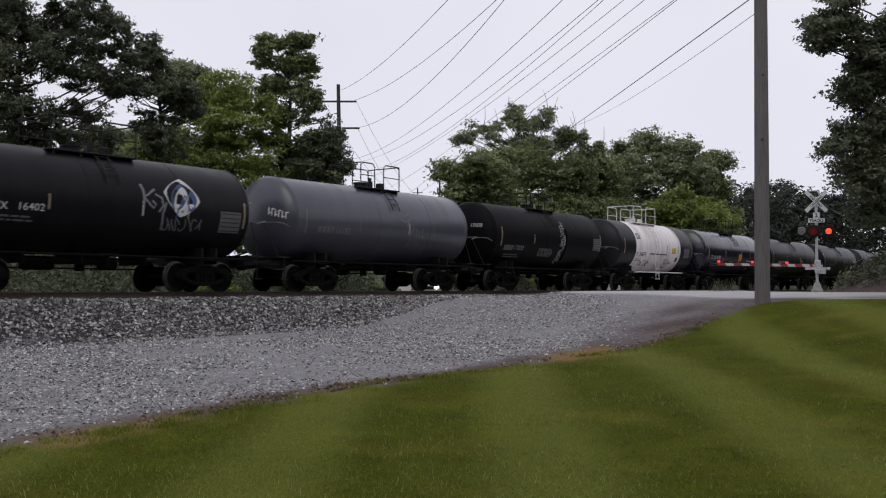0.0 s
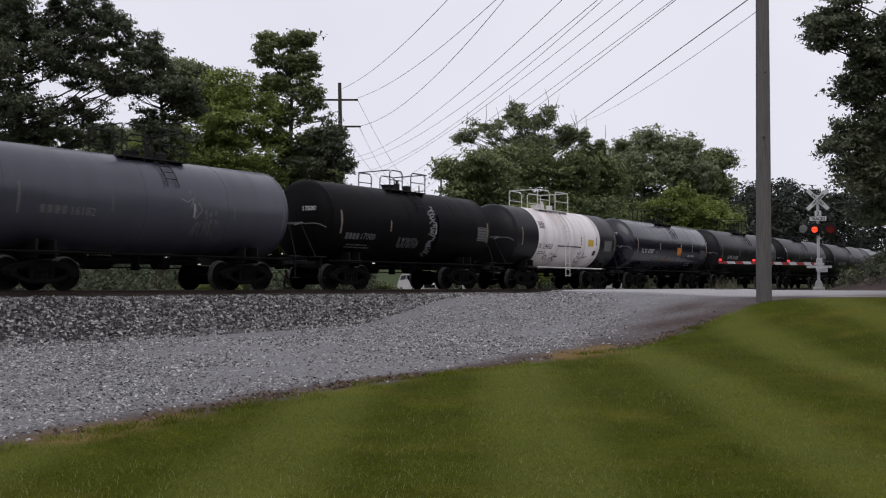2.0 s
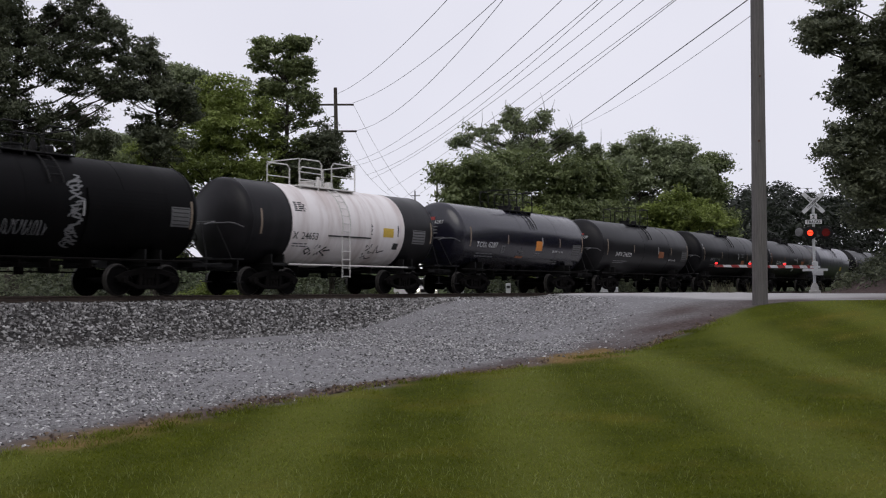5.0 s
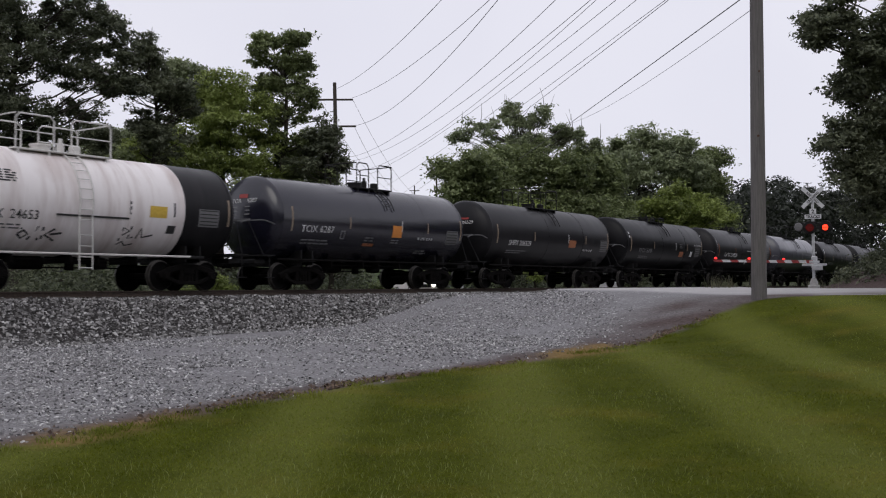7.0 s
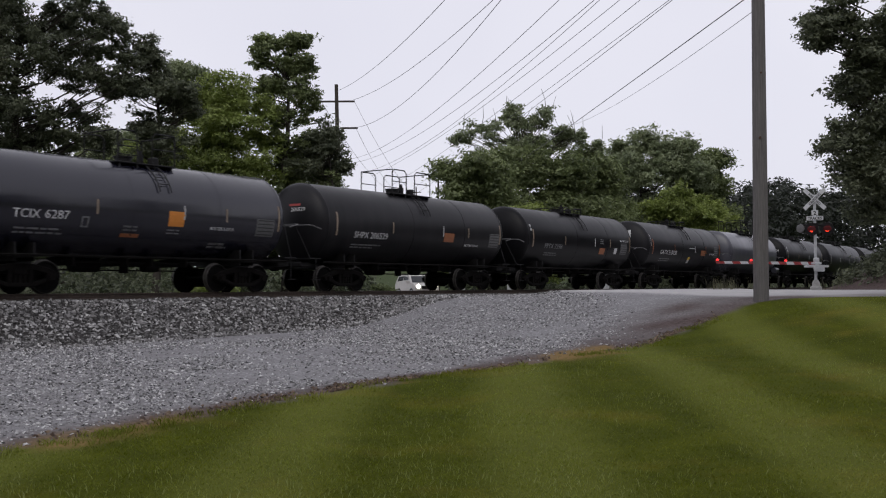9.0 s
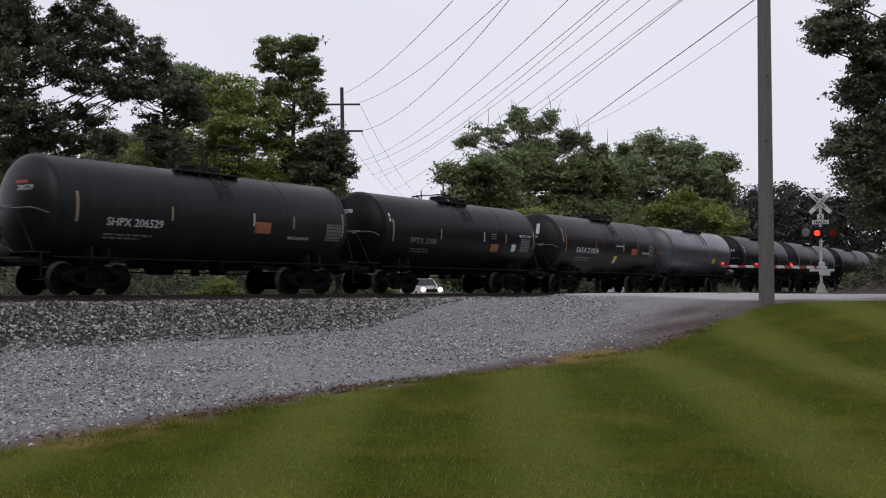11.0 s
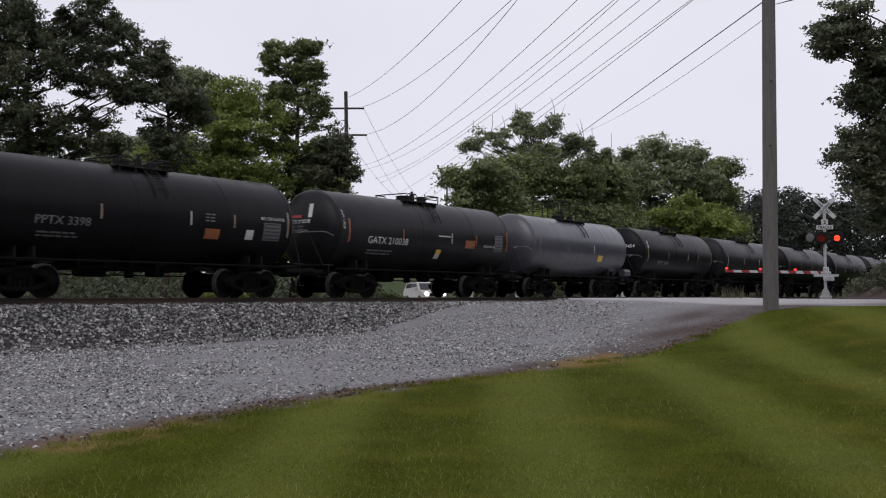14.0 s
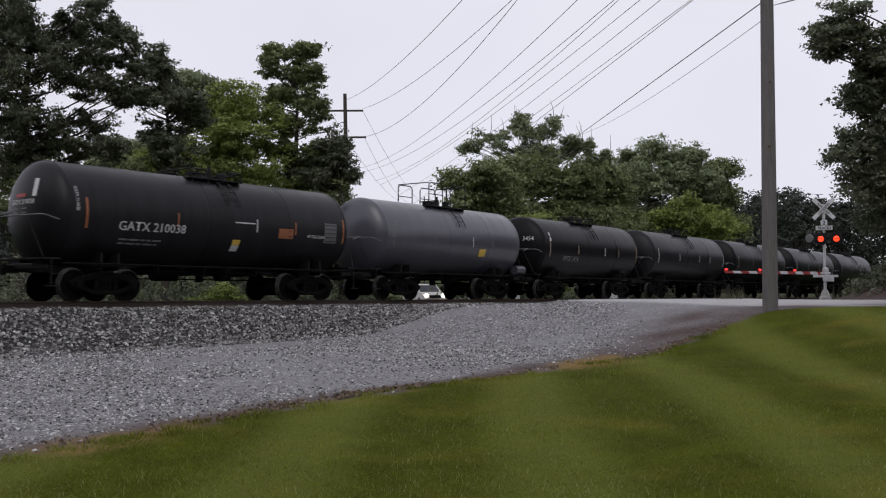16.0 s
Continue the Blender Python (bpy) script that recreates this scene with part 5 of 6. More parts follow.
    tree(-4.0, 60.0, 1.4, ((0, 0, 0.7, 0.9, 0.5), (0.5, 0, 0.6, 0.7, 0.4)), "rounded green bush beside the far road", LEAF_MID, 4000, 0.12, 53, 0.05, 30, 0.35, name="bush")
    # tree that hangs over the lawn
    tree(15.7, 31.0, 13.0, ((-4.2, -0.2, 7.9, 0.6, 0.5), (-3.5, 0.2, 8.4, 0.7, 0.6), (-2.5, -0.3, 7.8, 0.9, 1.0), (-3.4, 0.3, 8.9, 0.9, 0.4), (-2.6, -0.3, 6.8, 0.8, 0.7), (-3.1, 0.2, 6.0, 0.7, 0.4), (-2.2, -0.3, 5.6, 0.9, 0.8), (-3.2, 0.3, 4.9, 0.8, 0.6), (-3.5, -0.2, 4.5, 0.6, 0.4), (-2.2, 0.3, 4.4, 0.9, 0.8), (-2.4, -0.3, 3.5, 0.8, 0.5), (-1.3, 0.6, 7.3, 1.5, 1.9), (-1.1, -0.6, 4.5, 1.5, 1.5), (0.6, 0, 9.8, 2.6, 2.6), (1.2, 0, 6.0, 2.8, 3.0), (-0.4, 0, 2.9, 1.3, 1.0), (-2.3, 0.3, 2.9, 0.9, 0.8), (-2.7, -0.3, 3.6, 0.6, 0.5), (-3.1, 0.2, 3.8, 0.6, 0.4), (-3.3, 0, 6.5, 0.6, 0.4)), "dark maple overhanging the lawn", LEAF_DARK, 112000, 0.125, 21, 0.32, 470, 0.44, tight=0.26, spread=0.88)
    # shrubs and trees on the bank by the crossing
    tree(25.2, 51.5, 6.2, ((0, 0, 3.4, 2.0, 2.2), (-0.6, 0, 1.4, 2.2, 1.4)), "dense green shrub on the bank", LEAF_MID, 22000, 0.14, 22, 0.14, 80, 0.65, name="shrub")
    tree(24.0, 49.0, 2.8, ((0, 0, 1.3, 1.2, 1.0), (0.9, 0, 0.9, 1.5, 0.9)), "low pale shrub on the bank", LEAF_PALE, 9000, 0.11, 23, 0.06, 45, 0.45, name="shrub")
    tree(24.4, 47.0, 3.0, ((0, 0, 1.3, 1.6, 1.2), (1.2, 0, 1.2, 1.8, 1.2)), "rank dark green shrub above the road", LEAF_DARK, 11000, 0.12, 33, 0.06, 50, 0.5, name="shrub")
    tree(24.4, 54.5, 8.8, ((0, 0, 5.6, 2.4, 2.2), (1.6, 0, 3.6, 2.4, 2.4), (-1.0, 0, 3.6, 1.6, 1.8)), "dark green tree on the bank", LEAF_DARK, 34000, 0.17, 24, 0.24, 130, 0.75)
    tree(28.9, 58.0, 12.0, ((0, 0, 7.0, 3.6, 4.0), (-2.5, 0, 4.4, 3.4, 3.4)), "dark green tree behind the bank", LEAF_DARK, 30000, 0.18, 25, 0.24, 130, 0.8)


build_trees()


def build_far_woods():
    """Woods along the horizon: one mass of leafy crowns."""
    rng = np.random.default_rng(40)
    C, R = [], []
    for k in range(330):
        bx, by = rng.uniform(20, 150), rng.uniform(140, 235)
        if aside(bx, by) > -22:
            continue
        h = (0.114 * by - 2.2 + 0.02 * (bx - 45)) * rng.uniform(0.82, 1.0)
        for j in range(9):
            C.append((bx + rng.normal() * 2.2, by + rng.normal() * 2.2, 1 + h * rng.uniform(0.25, 1.0)))
            R.append(rng.uniform(1.5, 2.6))
    for k in range(120):
        bx, by = rng.uniform(-75, 8), rng.uniform(80, 130)
        if -34 < bx < 3:
            continue
        h = rng.uniform(6, 10)
        for j in range(7):
            C.append((bx + rng.normal() * 1.8, by + rng.normal() * 1.8, 1 + h * rng.uniform(0.1, 1.0)))
            R.append(rng.uniform(1.2, 2.2))
    C, R = np.array(C), np.array(R)
    counts = np.full(len(C), 90)
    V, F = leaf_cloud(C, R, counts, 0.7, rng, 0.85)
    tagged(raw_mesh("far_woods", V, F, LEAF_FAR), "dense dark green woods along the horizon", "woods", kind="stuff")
    # undergrowth along the far side of the line
    C, R = [], []
    for k in range(800):
        s = rng.uniform(-32, 95)
        d = -rng.uniform(7.5, 20)
        bx, by = on_track(s, d)
        if float(road_side(np.array(bx), np.array(by))) > -1.5 or (by > 44 and abs(bx - 0.2 + 0.028 * by) < 2.6 + 0.01 * by):
            continue
        C.append((bx, by, 1.0 + rng.uniform(0, 1.6)))
        R.append(rng.uniform(0.8, 1.6))
    C, R = np.array(C), np.array(R)
    counts = np.full(len(C), 130)
    V, F = leaf_cloud(C, R, counts, 0.17, rng, 0.85)
    # darker leaf tone stands in for the shade over the understory
    tagged(raw_mesh("undergrowth", V, F, LEAF_DARK), "tangled green undergrowth beyond the rails", "bushes", kind="stuff")


def build_bank_growth():
    """Weeds and saplings over the bank by the crossing."""
    rng = np.random.default_rng(61)
    a, q = rng.uniform(0, 6.283, 1500), 8.8 * np.sqrt(rng.random(1500))
    x, y = 30.6 + q * np.cos(a) / 0.95, 52 + q * np.sin(a) / 0.75
    keep = (q < 7.4) | (rng.random(1500) < 0.5)
    x, y = x[keep], y[keep]
    C = np.stack([x, y, ground_z(x, y) + rng.uniform(0.1, 0.5, len(x))], 1)
    R = rng.uniform(0.3, 0.75, len(x))
    V, F = leaf_cloud(C, R, np.full(len(x), 90), 0.15, rng, 0.9)
    tagged(raw_mesh("bank_growth", V, F, LEAF_DARK), "low green scrub over the earth bank", "bushes", kind="stuff")


def build_unseen_woods():
    """Woods added, mostly unseen, behind and beside the lawn to darken reflections."""
    rng = np.random.default_rng(62)
    C, R = [], []
    for k in range(330):
        t = rng.uniform(0, 1)
        if t < 0.55:
            bx, by = rng.uniform(-70, 75), rng.uniform(-40, -21)
        elif t < 0.78:
            bx, by = rng.uniform(-75, -46), rng.uniform(-40, 24)
        else:
            bx, by = rng.uniform(46, 75), rng.uniform(-40, 20)
        h = rng.uniform(16, 23)
        for j in range(11):
            C.append((bx + rng.normal() * 2.2, by + rng.normal() * 2.2, h * rng.uniform(0.03, 1.0)))
            R.append(rng.uniform(1.6, 2.8))
    for k in range(120):
        bx, by = on_track(rng.uniform(52, 170), rng.uniform(15, 42))
        h = rng.uniform(9, 15)
        for j in range(9):
            C.append((bx + rng.normal() * 1.6, by + rng.normal() * 1.6, 1 + h * rng.uniform(0.03, 1.0)))
            R.append(rng.uniform(1.4, 2.4))
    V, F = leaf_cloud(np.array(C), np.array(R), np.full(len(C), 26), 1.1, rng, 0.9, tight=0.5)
    tagged(raw_mesh("far_woods", V, F, LEAF_FAR), "mostly unseen dark green woods added round the lawn to darken reflections", "woods", kind="stuff")


build_far_woods()
build_bank_growth()
build_unseen_woods()


# ---- utility poles and lines ----
def build_poles():
    z = float(ground_z(7.83, 25.0))
    p = thing("utility_pole", pose(7.83, 25.0, z), "weathered grey wooden utility pole at the lawn's edge", "utility pole")
    bm = bmesh.new()
    lathe(bm, ((-0.4, 0.0), (-0.4, 0.188), (0.0, 0.186), (4, 0.172), (8, 0.155), (11.5, 0.14), (11.5, 0.0)), (0, 0, 0), (0.006, 0, 1), 24)
    shaft = part("shaft", bm, POLE_WOOD, p)
    bm = bmesh.new()
    rod(bm, (-0.02, -0.17, 4.0), (-0.02, -0.2, 4.0), 0.03, 8)
    part("bolt", bm, RUST, p)
    bm = bmesh.new()
    rod(bm, (0.03, -0.16, 5.6), (0.03, -0.19, 5.6), 0.025, 8)
    part("bolt", bm, RUST, p)
    for h in (9.2, 10.8):
        bm = bmesh.new()
        box(bm, (0, -0.2, h), (2.4, 0.1, 0.12), bevel=0.01)
        part("crossarm", bm, POLE_WOOD, p)
    q = thing("utility_pole", pose(-6.75, 68.0, float(ground_z(-6.75, 68.0))), "tall dark wooden power pole with two crossarms", "utility pole")
    zq = q.location.z
    bm = bmesh.new()
    lathe(bm, ((-0.3, 0.0), (-0.3, 0.19), (15.3 - zq, 0.12), (15.3 - zq, 0.0)), (0, 0, 0), (-0.02, 0, 1), 14)
    part("shaft", bm, BARK, q)
    bm = bmesh.new()
    box(bm, (-0.25, 0, 14.15 - zq), (2.4, 0.1, 0.12), bevel=0.01)
    part("crossarm", bm, BARK, q)
    bm = bmesh.new()
    box(bm, (0.55, 0, 12.35 - zq), (1.2, 0.1, 0.12), bevel=0.01)
    part("crossarm", bm, BARK, q)
    # small poles further along the line
    for x, y, top in ((-0.3, 92, 12.6), (-3.0, 120, 13.5)):
        z = float(ground_z(x, y))
        q = thing("utility_pole", pose(x, y, z), "slim distant power pole", "utility pole")
        bm = bmesh.new()
        lathe(bm, ((-0.3, 0.0), (-0.3, 0.11), (top - z, 0.07), (top - z, 0.0)), (0, 0, 0), (0, 0, 1), 10)
        part("shaft", bm, BARK, q)
        bm = bmesh.new()
        box(bm, (0, 0, top - z - 0.6), (1.2, 0.08, 0.08))
        part("crossarm", bm, BARK, q)


build_poles()


def line(a, b, sag, r=0.012, run_on=True):
    """A cable that hangs between two points."""
    a, b = Vector(a), Vector(b)
    bm = bmesh.new()
    pts = [a.lerp(b, k / 24) - Vector((0, 0, 4 * sag * (k / 24) * (1 - k / 24))) for k in range(25)]
    c = Vector((b.x + (b.x - a.x) / (a.y - b.y) * 60, b.y - 60, b.z))
    if b.y < 40 and run_on:
        pts += [b.lerp(c, k / 10) - Vector((0, 0, 4 * 0.4 * (k / 10) * (1 - k / 10))) for k in range(1, 11)]
    tube(bm, pts, r, 5)
    ob = link_bm("power_line", bm, CABLE)
    tagged(ob, "thin dark overhead power line", "cable", group="overhead lines")


def build_lines():
    for a, b, sag in LINES:
        line(a, b, sag)
    # drops that end on the near pole
    for a, b, sag, r in (((4.44, 105.0, 12.16), (7.72, 25.0, 8.85), 0.1, 0.015), ((10.0, 80.0, 14.3), (7.72, 25.0, 8.4), 0.4, 0.008),
                         ((8.05, 25.0, 8.8), (17.0, 21.0, 12.5), 0.5, 0.008), ((8.05, 25.0, 8.8), (12.0, 14.0, 8.2), 0.2, 0.008)):
        line(a, b, sag, r, False)


LINES = [
    ((-5.85, 68.0, 14.2), (-2.6, 110.0, 11.4), 0.8),
    ((-5.7, 68.0, 12.3), (-4.4, 110.0, 11.8), 0.8),
    ((-8.0, 68.0, 14.1), (-5.5, 110.0, 12.0), 0.8),
    ((-6.87, 68.0, 14.91), (1.07, 30.0, 11.2), 0.50),
    ((-5.88, 68.0, 14.26), (2.67, 30.0, 11.2), 0.60),
    ((-5.69, 68.0, 12.39), (2.63, 30.0, 11.2), 1.00),
    ((-9.88, 105.0, 14.92), (4.61, 30.0, 11.2), 1.30),
    ((-9.3, 105.0, 14.56), (5.82, 30.0, 11.2), 1.20),
    ((-7.83, 105.0, 13.63), (7.36, 30.0, 12.57), 1.30),
    ((-7.25, 105.0, 13.21), (8.31, 30.0, 12.57), 0.80),
    ((-5.49, 105.0, 12.04), (8.95, 30.0, 12.57), 0.50),
    ((-3.74, 105.0, 11.28), (10.14, 30.0, 12.57), 0.00),
    ((-3.15, 105.0, 10.99), (8.27, 30.0, 11.2), 0.20),
]
build_lines()


# ---- crossing signal with gate ----
FLASH_DISCS = []


def sign_text(body, size, m, material, parent, wide=1.0):
    me = flat_text(body, size * 1.38, 0.03)
    xs = [v.co.x for v in me.vertices]
    mid = (min(xs) + max(xs)) / 2
    for v in me.vertices:
        v.co = m @ Vector(((v.co.x - mid) * wide, -0.012, v.co.y - size / 2))
    me.materials.append(material)
    ob = new("lettering", me)
    ob.parent = parent
    return ob


def build_signal():
    sx, sy = 15.6, 42.5
    z = float(ground_z(sx, sy))
    sg = thing("crossing_signal", pose(sx, sy, z, 0, 0, -18), "silver railroad crossing signal with crossbuck and red lamps", "crossing signal")
    bm = bmesh.new()
    box(bm, (0, 0, 0.08), (0.46, 0.46, 0.26), bevel=0.03)
    lathe(bm, ((0.2, 0.18), (0.36, 0.15), (0.5, 0.085), (0.5, 0.0)), (0, 0, 0), (0, 0, 1), 16)
    part("base", bm, CONCRETE, sg)
    bm = bmesh.new()
    rod(bm, (0, 0, 0.2), (0, 0, 4.05), 0.058, 14)
    part("mast", bm, GALV, sg)
    for ang, word in ((45, "CROSSING"), (-45, "RAILROAD")):
        rot = Matrix.Rotation(radians(-ang), 4, "Y")
        bm = bmesh.new()
        off = -0.12 if ang > 0 else -0.10
        box(bm, (0, off, 3.86), (1.16, 0.016, 0.165), rot, bevel=0.004)
        blade = part("crossbuck_blade", bm, SIGN_WHITE, sg)
        m = Matrix.Translation((0, off, 3.86)) @ rot
        sign_text(word, 0.1, m, MARK_BLACK, blade, 0.95)
    bm = bmesh.new()
    box(bm, (0, -0.09, 3.28), (0.26, 0.014, 0.22), bevel=0.004)
    box(bm, (0, -0.09, 3.06), (0.66, 0.014, 0.18), bevel=0.004)
    plate = part("track_count_sign", bm, SIGN_WHITE, sg)
    sign_text("2", 0.16, Matrix.Translation((0, -0.09, 3.28)), MARK_BLACK, plate)
    sign_text("TRACKS", 0.12, Matrix.Translation((0, -0.09, 3.06)), MARK_BLACK, plate, 0.9)
    # lamp arm and heads
    bm = bmesh.new()
    rod(bm, (-0.62, 0, 2.78), (0.62, 0, 2.78), 0.035, 10)
    box(bm, (0, 0, 2.78), (0.24, 0.2, 0.16), bevel=0.02)
    part("lamp_arm", bm, BLACK_STEEL, sg)
    for k, lx in enumerate((-0.14, 0.47)):
        bm = bmesh.new()
        lathe(bm, ((0.0, 0.0), (0.0, 0.27), (0.012, 0.275), (0.024, 0.27), (0.024, 0.155), (0.05, 0.15), (0.14, 0.1), (0.14, 0.0)), (lx, -0.14, 2.6), (0, 1, 0), 24)
        tube(bm, [(lx + 0.17 * math.cos(t), -0.2 - 0.1 * math.sin(t), 2.6 + 0.17 * math.sin(t)) for t in np.linspace(0, math.pi, 9)], 0.012, 5)
        head = part("lamp_head", bm, BLACK_STEEL, sg, "round black target with hooded lamp")
        bm = bmesh.new()
        lathe(bm, ((0.0, 0.0), (0.004, 0.08), (0.015, 0.115), (0.03, 0.12)), (lx, -0.165, 2.6), (0, 1, 0), 20)
        part("lens", bm, GLOW_RED, head, "glowing red lens")
        # made-up disc that blinks the steadily glowing lens
        bm = bmesh.new()
        lathe(bm, ((-0.008, 0.0), (-0.006, 0.165), (0.006, 0.165), (0.008, 0.0)), (0, 0, 0), (0, 1, 0), 20)
        sh = part("shutter", bm, LENS_RED, head, "added dark red disc that turns to make the lens flash")
        FLASH_DISCS.append((sh, (lx, -0.23, 2.6), k))
    bm = bmesh.new()
    lathe(bm, ((0.0, 0.0), (0.02, 0.15), (0.05, 0.18), (0.12, 0.13), (0.2, 0.07), (0.2, 0.0)), (-0.6, -0.08, 2.64), (0.5, 1, 0), 20)
    part("side_lamp_head", bm, GREY_LAMP, sg, "dull grey back of a lamp turned sideways")
    # gate drive, counterweight
    bm = bmesh.new()
    box(bm, (0.02, -0.2, 1.15), (0.24, 0.24, 0.5), bevel=0.03)
    part("gate_drive", bm, GALV, sg)
    bm = bmesh.new()
    for yy in (-0.48, 0.2):
        box(bm, (0.02, yy, 1.05), (0.95, 0.05, 0.09), bevel=0.008)
    box(bm, (0.12, -0.48, 0.92), (0.42, 0.08, 0.2), bevel=0.02)
    part("counterweight_arm", bm, GALV, sg)
    # gate arm
    tip, root = Vector((10.5, 39.0, 2.56)), Vector((15.25, 41.6, 2.53))
    ga = thing("gate_arm", Matrix.Translation(root), "lowered red and white striped crossing gate arm with red lamps", "gate arm")
    d = tip - root
    turn = Matrix.Rotation(math.atan2(d.y, d.x), 4, "Z")
    L = d.length
    n = 13
    for k in range(n):
        bm = bmesh.new()
        a, b = L * k / n, L * (k + 1) / n
        h = 0.062 - 0.018 * k / n
        vs = []
        slant = 0.09
        for xx, zz in ((a - slant * 0.5, -h), (b - slant * 0.5, -h), (b + slant * 0.5, h), (a + slant * 0.5, h)):
            vs.append((max(0, xx), zz))
        f0 = [bm.verts.new((xx, 0.02, zz)) for xx, zz in vs]
        f1 = [bm.verts.new((xx, -0.02, zz)) for xx, zz in vs]
        bm.faces.new(f0)
        bm.faces.new(f1[::-1])
        for i in range(4):
            bm.faces.new((f0[i], f1[i], f1[(i + 1) % 4], f0[(i + 1) % 4]))
        o = part("stripe", bm, SIGN_WHITE if k % 2 else GATE_RED, ga, smooth=False)
        o.matrix_basis = turn
    bm = bmesh.new()
    box(bm, (-0.05, 0, 0), (0.6, 0.06, 0.09), bevel=0.01)
    o = part("arm_bracket", bm, GALV, ga)
    o.matrix_basis = turn
    for f in (0.985, 0.66, 0.31):
        bm = bmesh.new()
        lathe(bm, ((-0.05, 0.0), (-0.05, 0.032), (-0.02, 0.042), (0.02, 0.042), (0.05, 0.032), (0.05, 0.0)), (L * f, 0, 0.1), (0, 1, 0), 14)
        o = part("gate_lamp", bm, GLOW_SMALL, ga, "small glowing red lamp")
        o.matrix_basis = turn


build_signal()


# ---- waiting car, posts ----
def build_suv():
    x, y = -2.0, 80.0
    z = float(ground_z(x, y))
    car = thing("suv", pose(x, y, z, 0, 0, -68), "pale champagne SUV waiting with headlights on", "car")
    # local +x is the front
    prof = ((-2.3, 0.45), (-2.32, 0.95), (-2.2, 1.12), (-1.95, 1.68), (-1.6, 1.78), (0.2, 1.78), (0.55, 1.68), (1.15, 1.14), (2.05, 1.02), (2.28, 0.85), (2.32, 0.45), (2.1, 0.32), (-2.1, 0.32))
    bm = bmesh.new()
    rings = []
    for yy, sh in ((-0.94, 0.93), (-0.97, 1.0), (0.97, 1.0), (0.94, 0.93)):
        ring = []
        for px, pz in prof:
            inset = 0.16 if pz > 1.2 else 0.0
            ring.append(bm.verts.new((px * (0.985 if sh < 1 else 1), yy * (1 - inset), 0.32 + (pz - 0.32) * (0.985 if sh < 1 else 1))))
        rings.append(ring)
    n = len(prof)
    for A, B in zip(rings, rings[1:]):
        for k in range(n):
            bm.faces.new((A[k], A[(k + 1) % n], B[(k + 1) % n], B[k]))
    bm.faces.new(rings[0][::-1])
    bm.faces.new(rings[-1])
    bmesh.ops.recalc_face_normals(bm, faces=bm.faces)
    part("body", bm, CAR_PAINT, car)

    def sheet(name, pts, mat, label=""):
        b = bmesh.new()
        vs = [Vector(p) for p in pts]
        nrm = (vs[1] - vs[0]).cross(vs[2] - vs[0]).normalized() * 0.012
        a = [b.verts.new(v - nrm) for v in vs]
        c = [b.verts.new(v + nrm) for v in vs]
        b.faces.new(a[::-1])
        b.faces.new(c)
        for i in range(len(vs)):
            j = (i + 1) % len(vs)
            b.faces.new((a[i], a[j], c[j], c[i]))
        bmesh.ops.recalc_face_normals(b, faces=b.faces)
        return part(name, b, mat, car, label, smooth=False)
    sheet("windscreen", ((0.62, -0.7, 1.66), (0.62, 0.7, 1.66), (1.13, 0.78, 1.18), (1.13, -0.78, 1.18)), CAR_GLASS)
    for sgn in (-1, 1):
        sheet("side_window", ((-1.75, sgn * 0.825, 1.62), (-0.6, sgn * 0.825, 1.66), (-0.6, sgn * 0.9, 1.2), (-1.95, sgn * 0.9, 1.2)), CAR_GLASS)
        sheet("side_window", ((-0.5, sgn * 0.825, 1.66), (0.3, sgn * 0.825, 1.62), (0.85, sgn * 0.9, 1.2), (-0.5, sgn * 0.9, 1.2)), CAR_GLASS)
        b = bmesh.new()
        lathe(b, ((0.0, 0.0), (0.0, 0.13), (0.05, 0.15), (0.12, 0.15), (0.12, 0.0)), (2.36, sgn * 0.7, 0.86), (-1, 0, 0), 14)
        part("headlight", b, HEADLIGHT, car, "headlight glowing white")
        b = bmesh.new()
        box(b, (0.85, sgn * 1.05, 1.22), (0.14, 0.22, 0.16), bevel=0.03)
        part("mirror", b, CAR_PAINT, car)
        for wx in (-1.4, 1.4):
            b = bmesh.new()
            lathe(b, ((0.0, 0.0), (0.0, 0.2), (0.02, 0.24), (0.0, 0.36), (0.24, 0.36), (0.24, 0.0)), (wx, sgn * 0.99, 0.36), (0, -sgn, 0), 20, mats=[1, 1, 0, 0, 0])
            part("wheel", b, [TYRE, GALV], car)
    b = bmesh.new()
    box(b, (2.33, 0, 0.78), (0.05, 0.9, 0.24), bevel=0.02)
    part("grille", b, BLACK_STEEL, car)


build_suv()


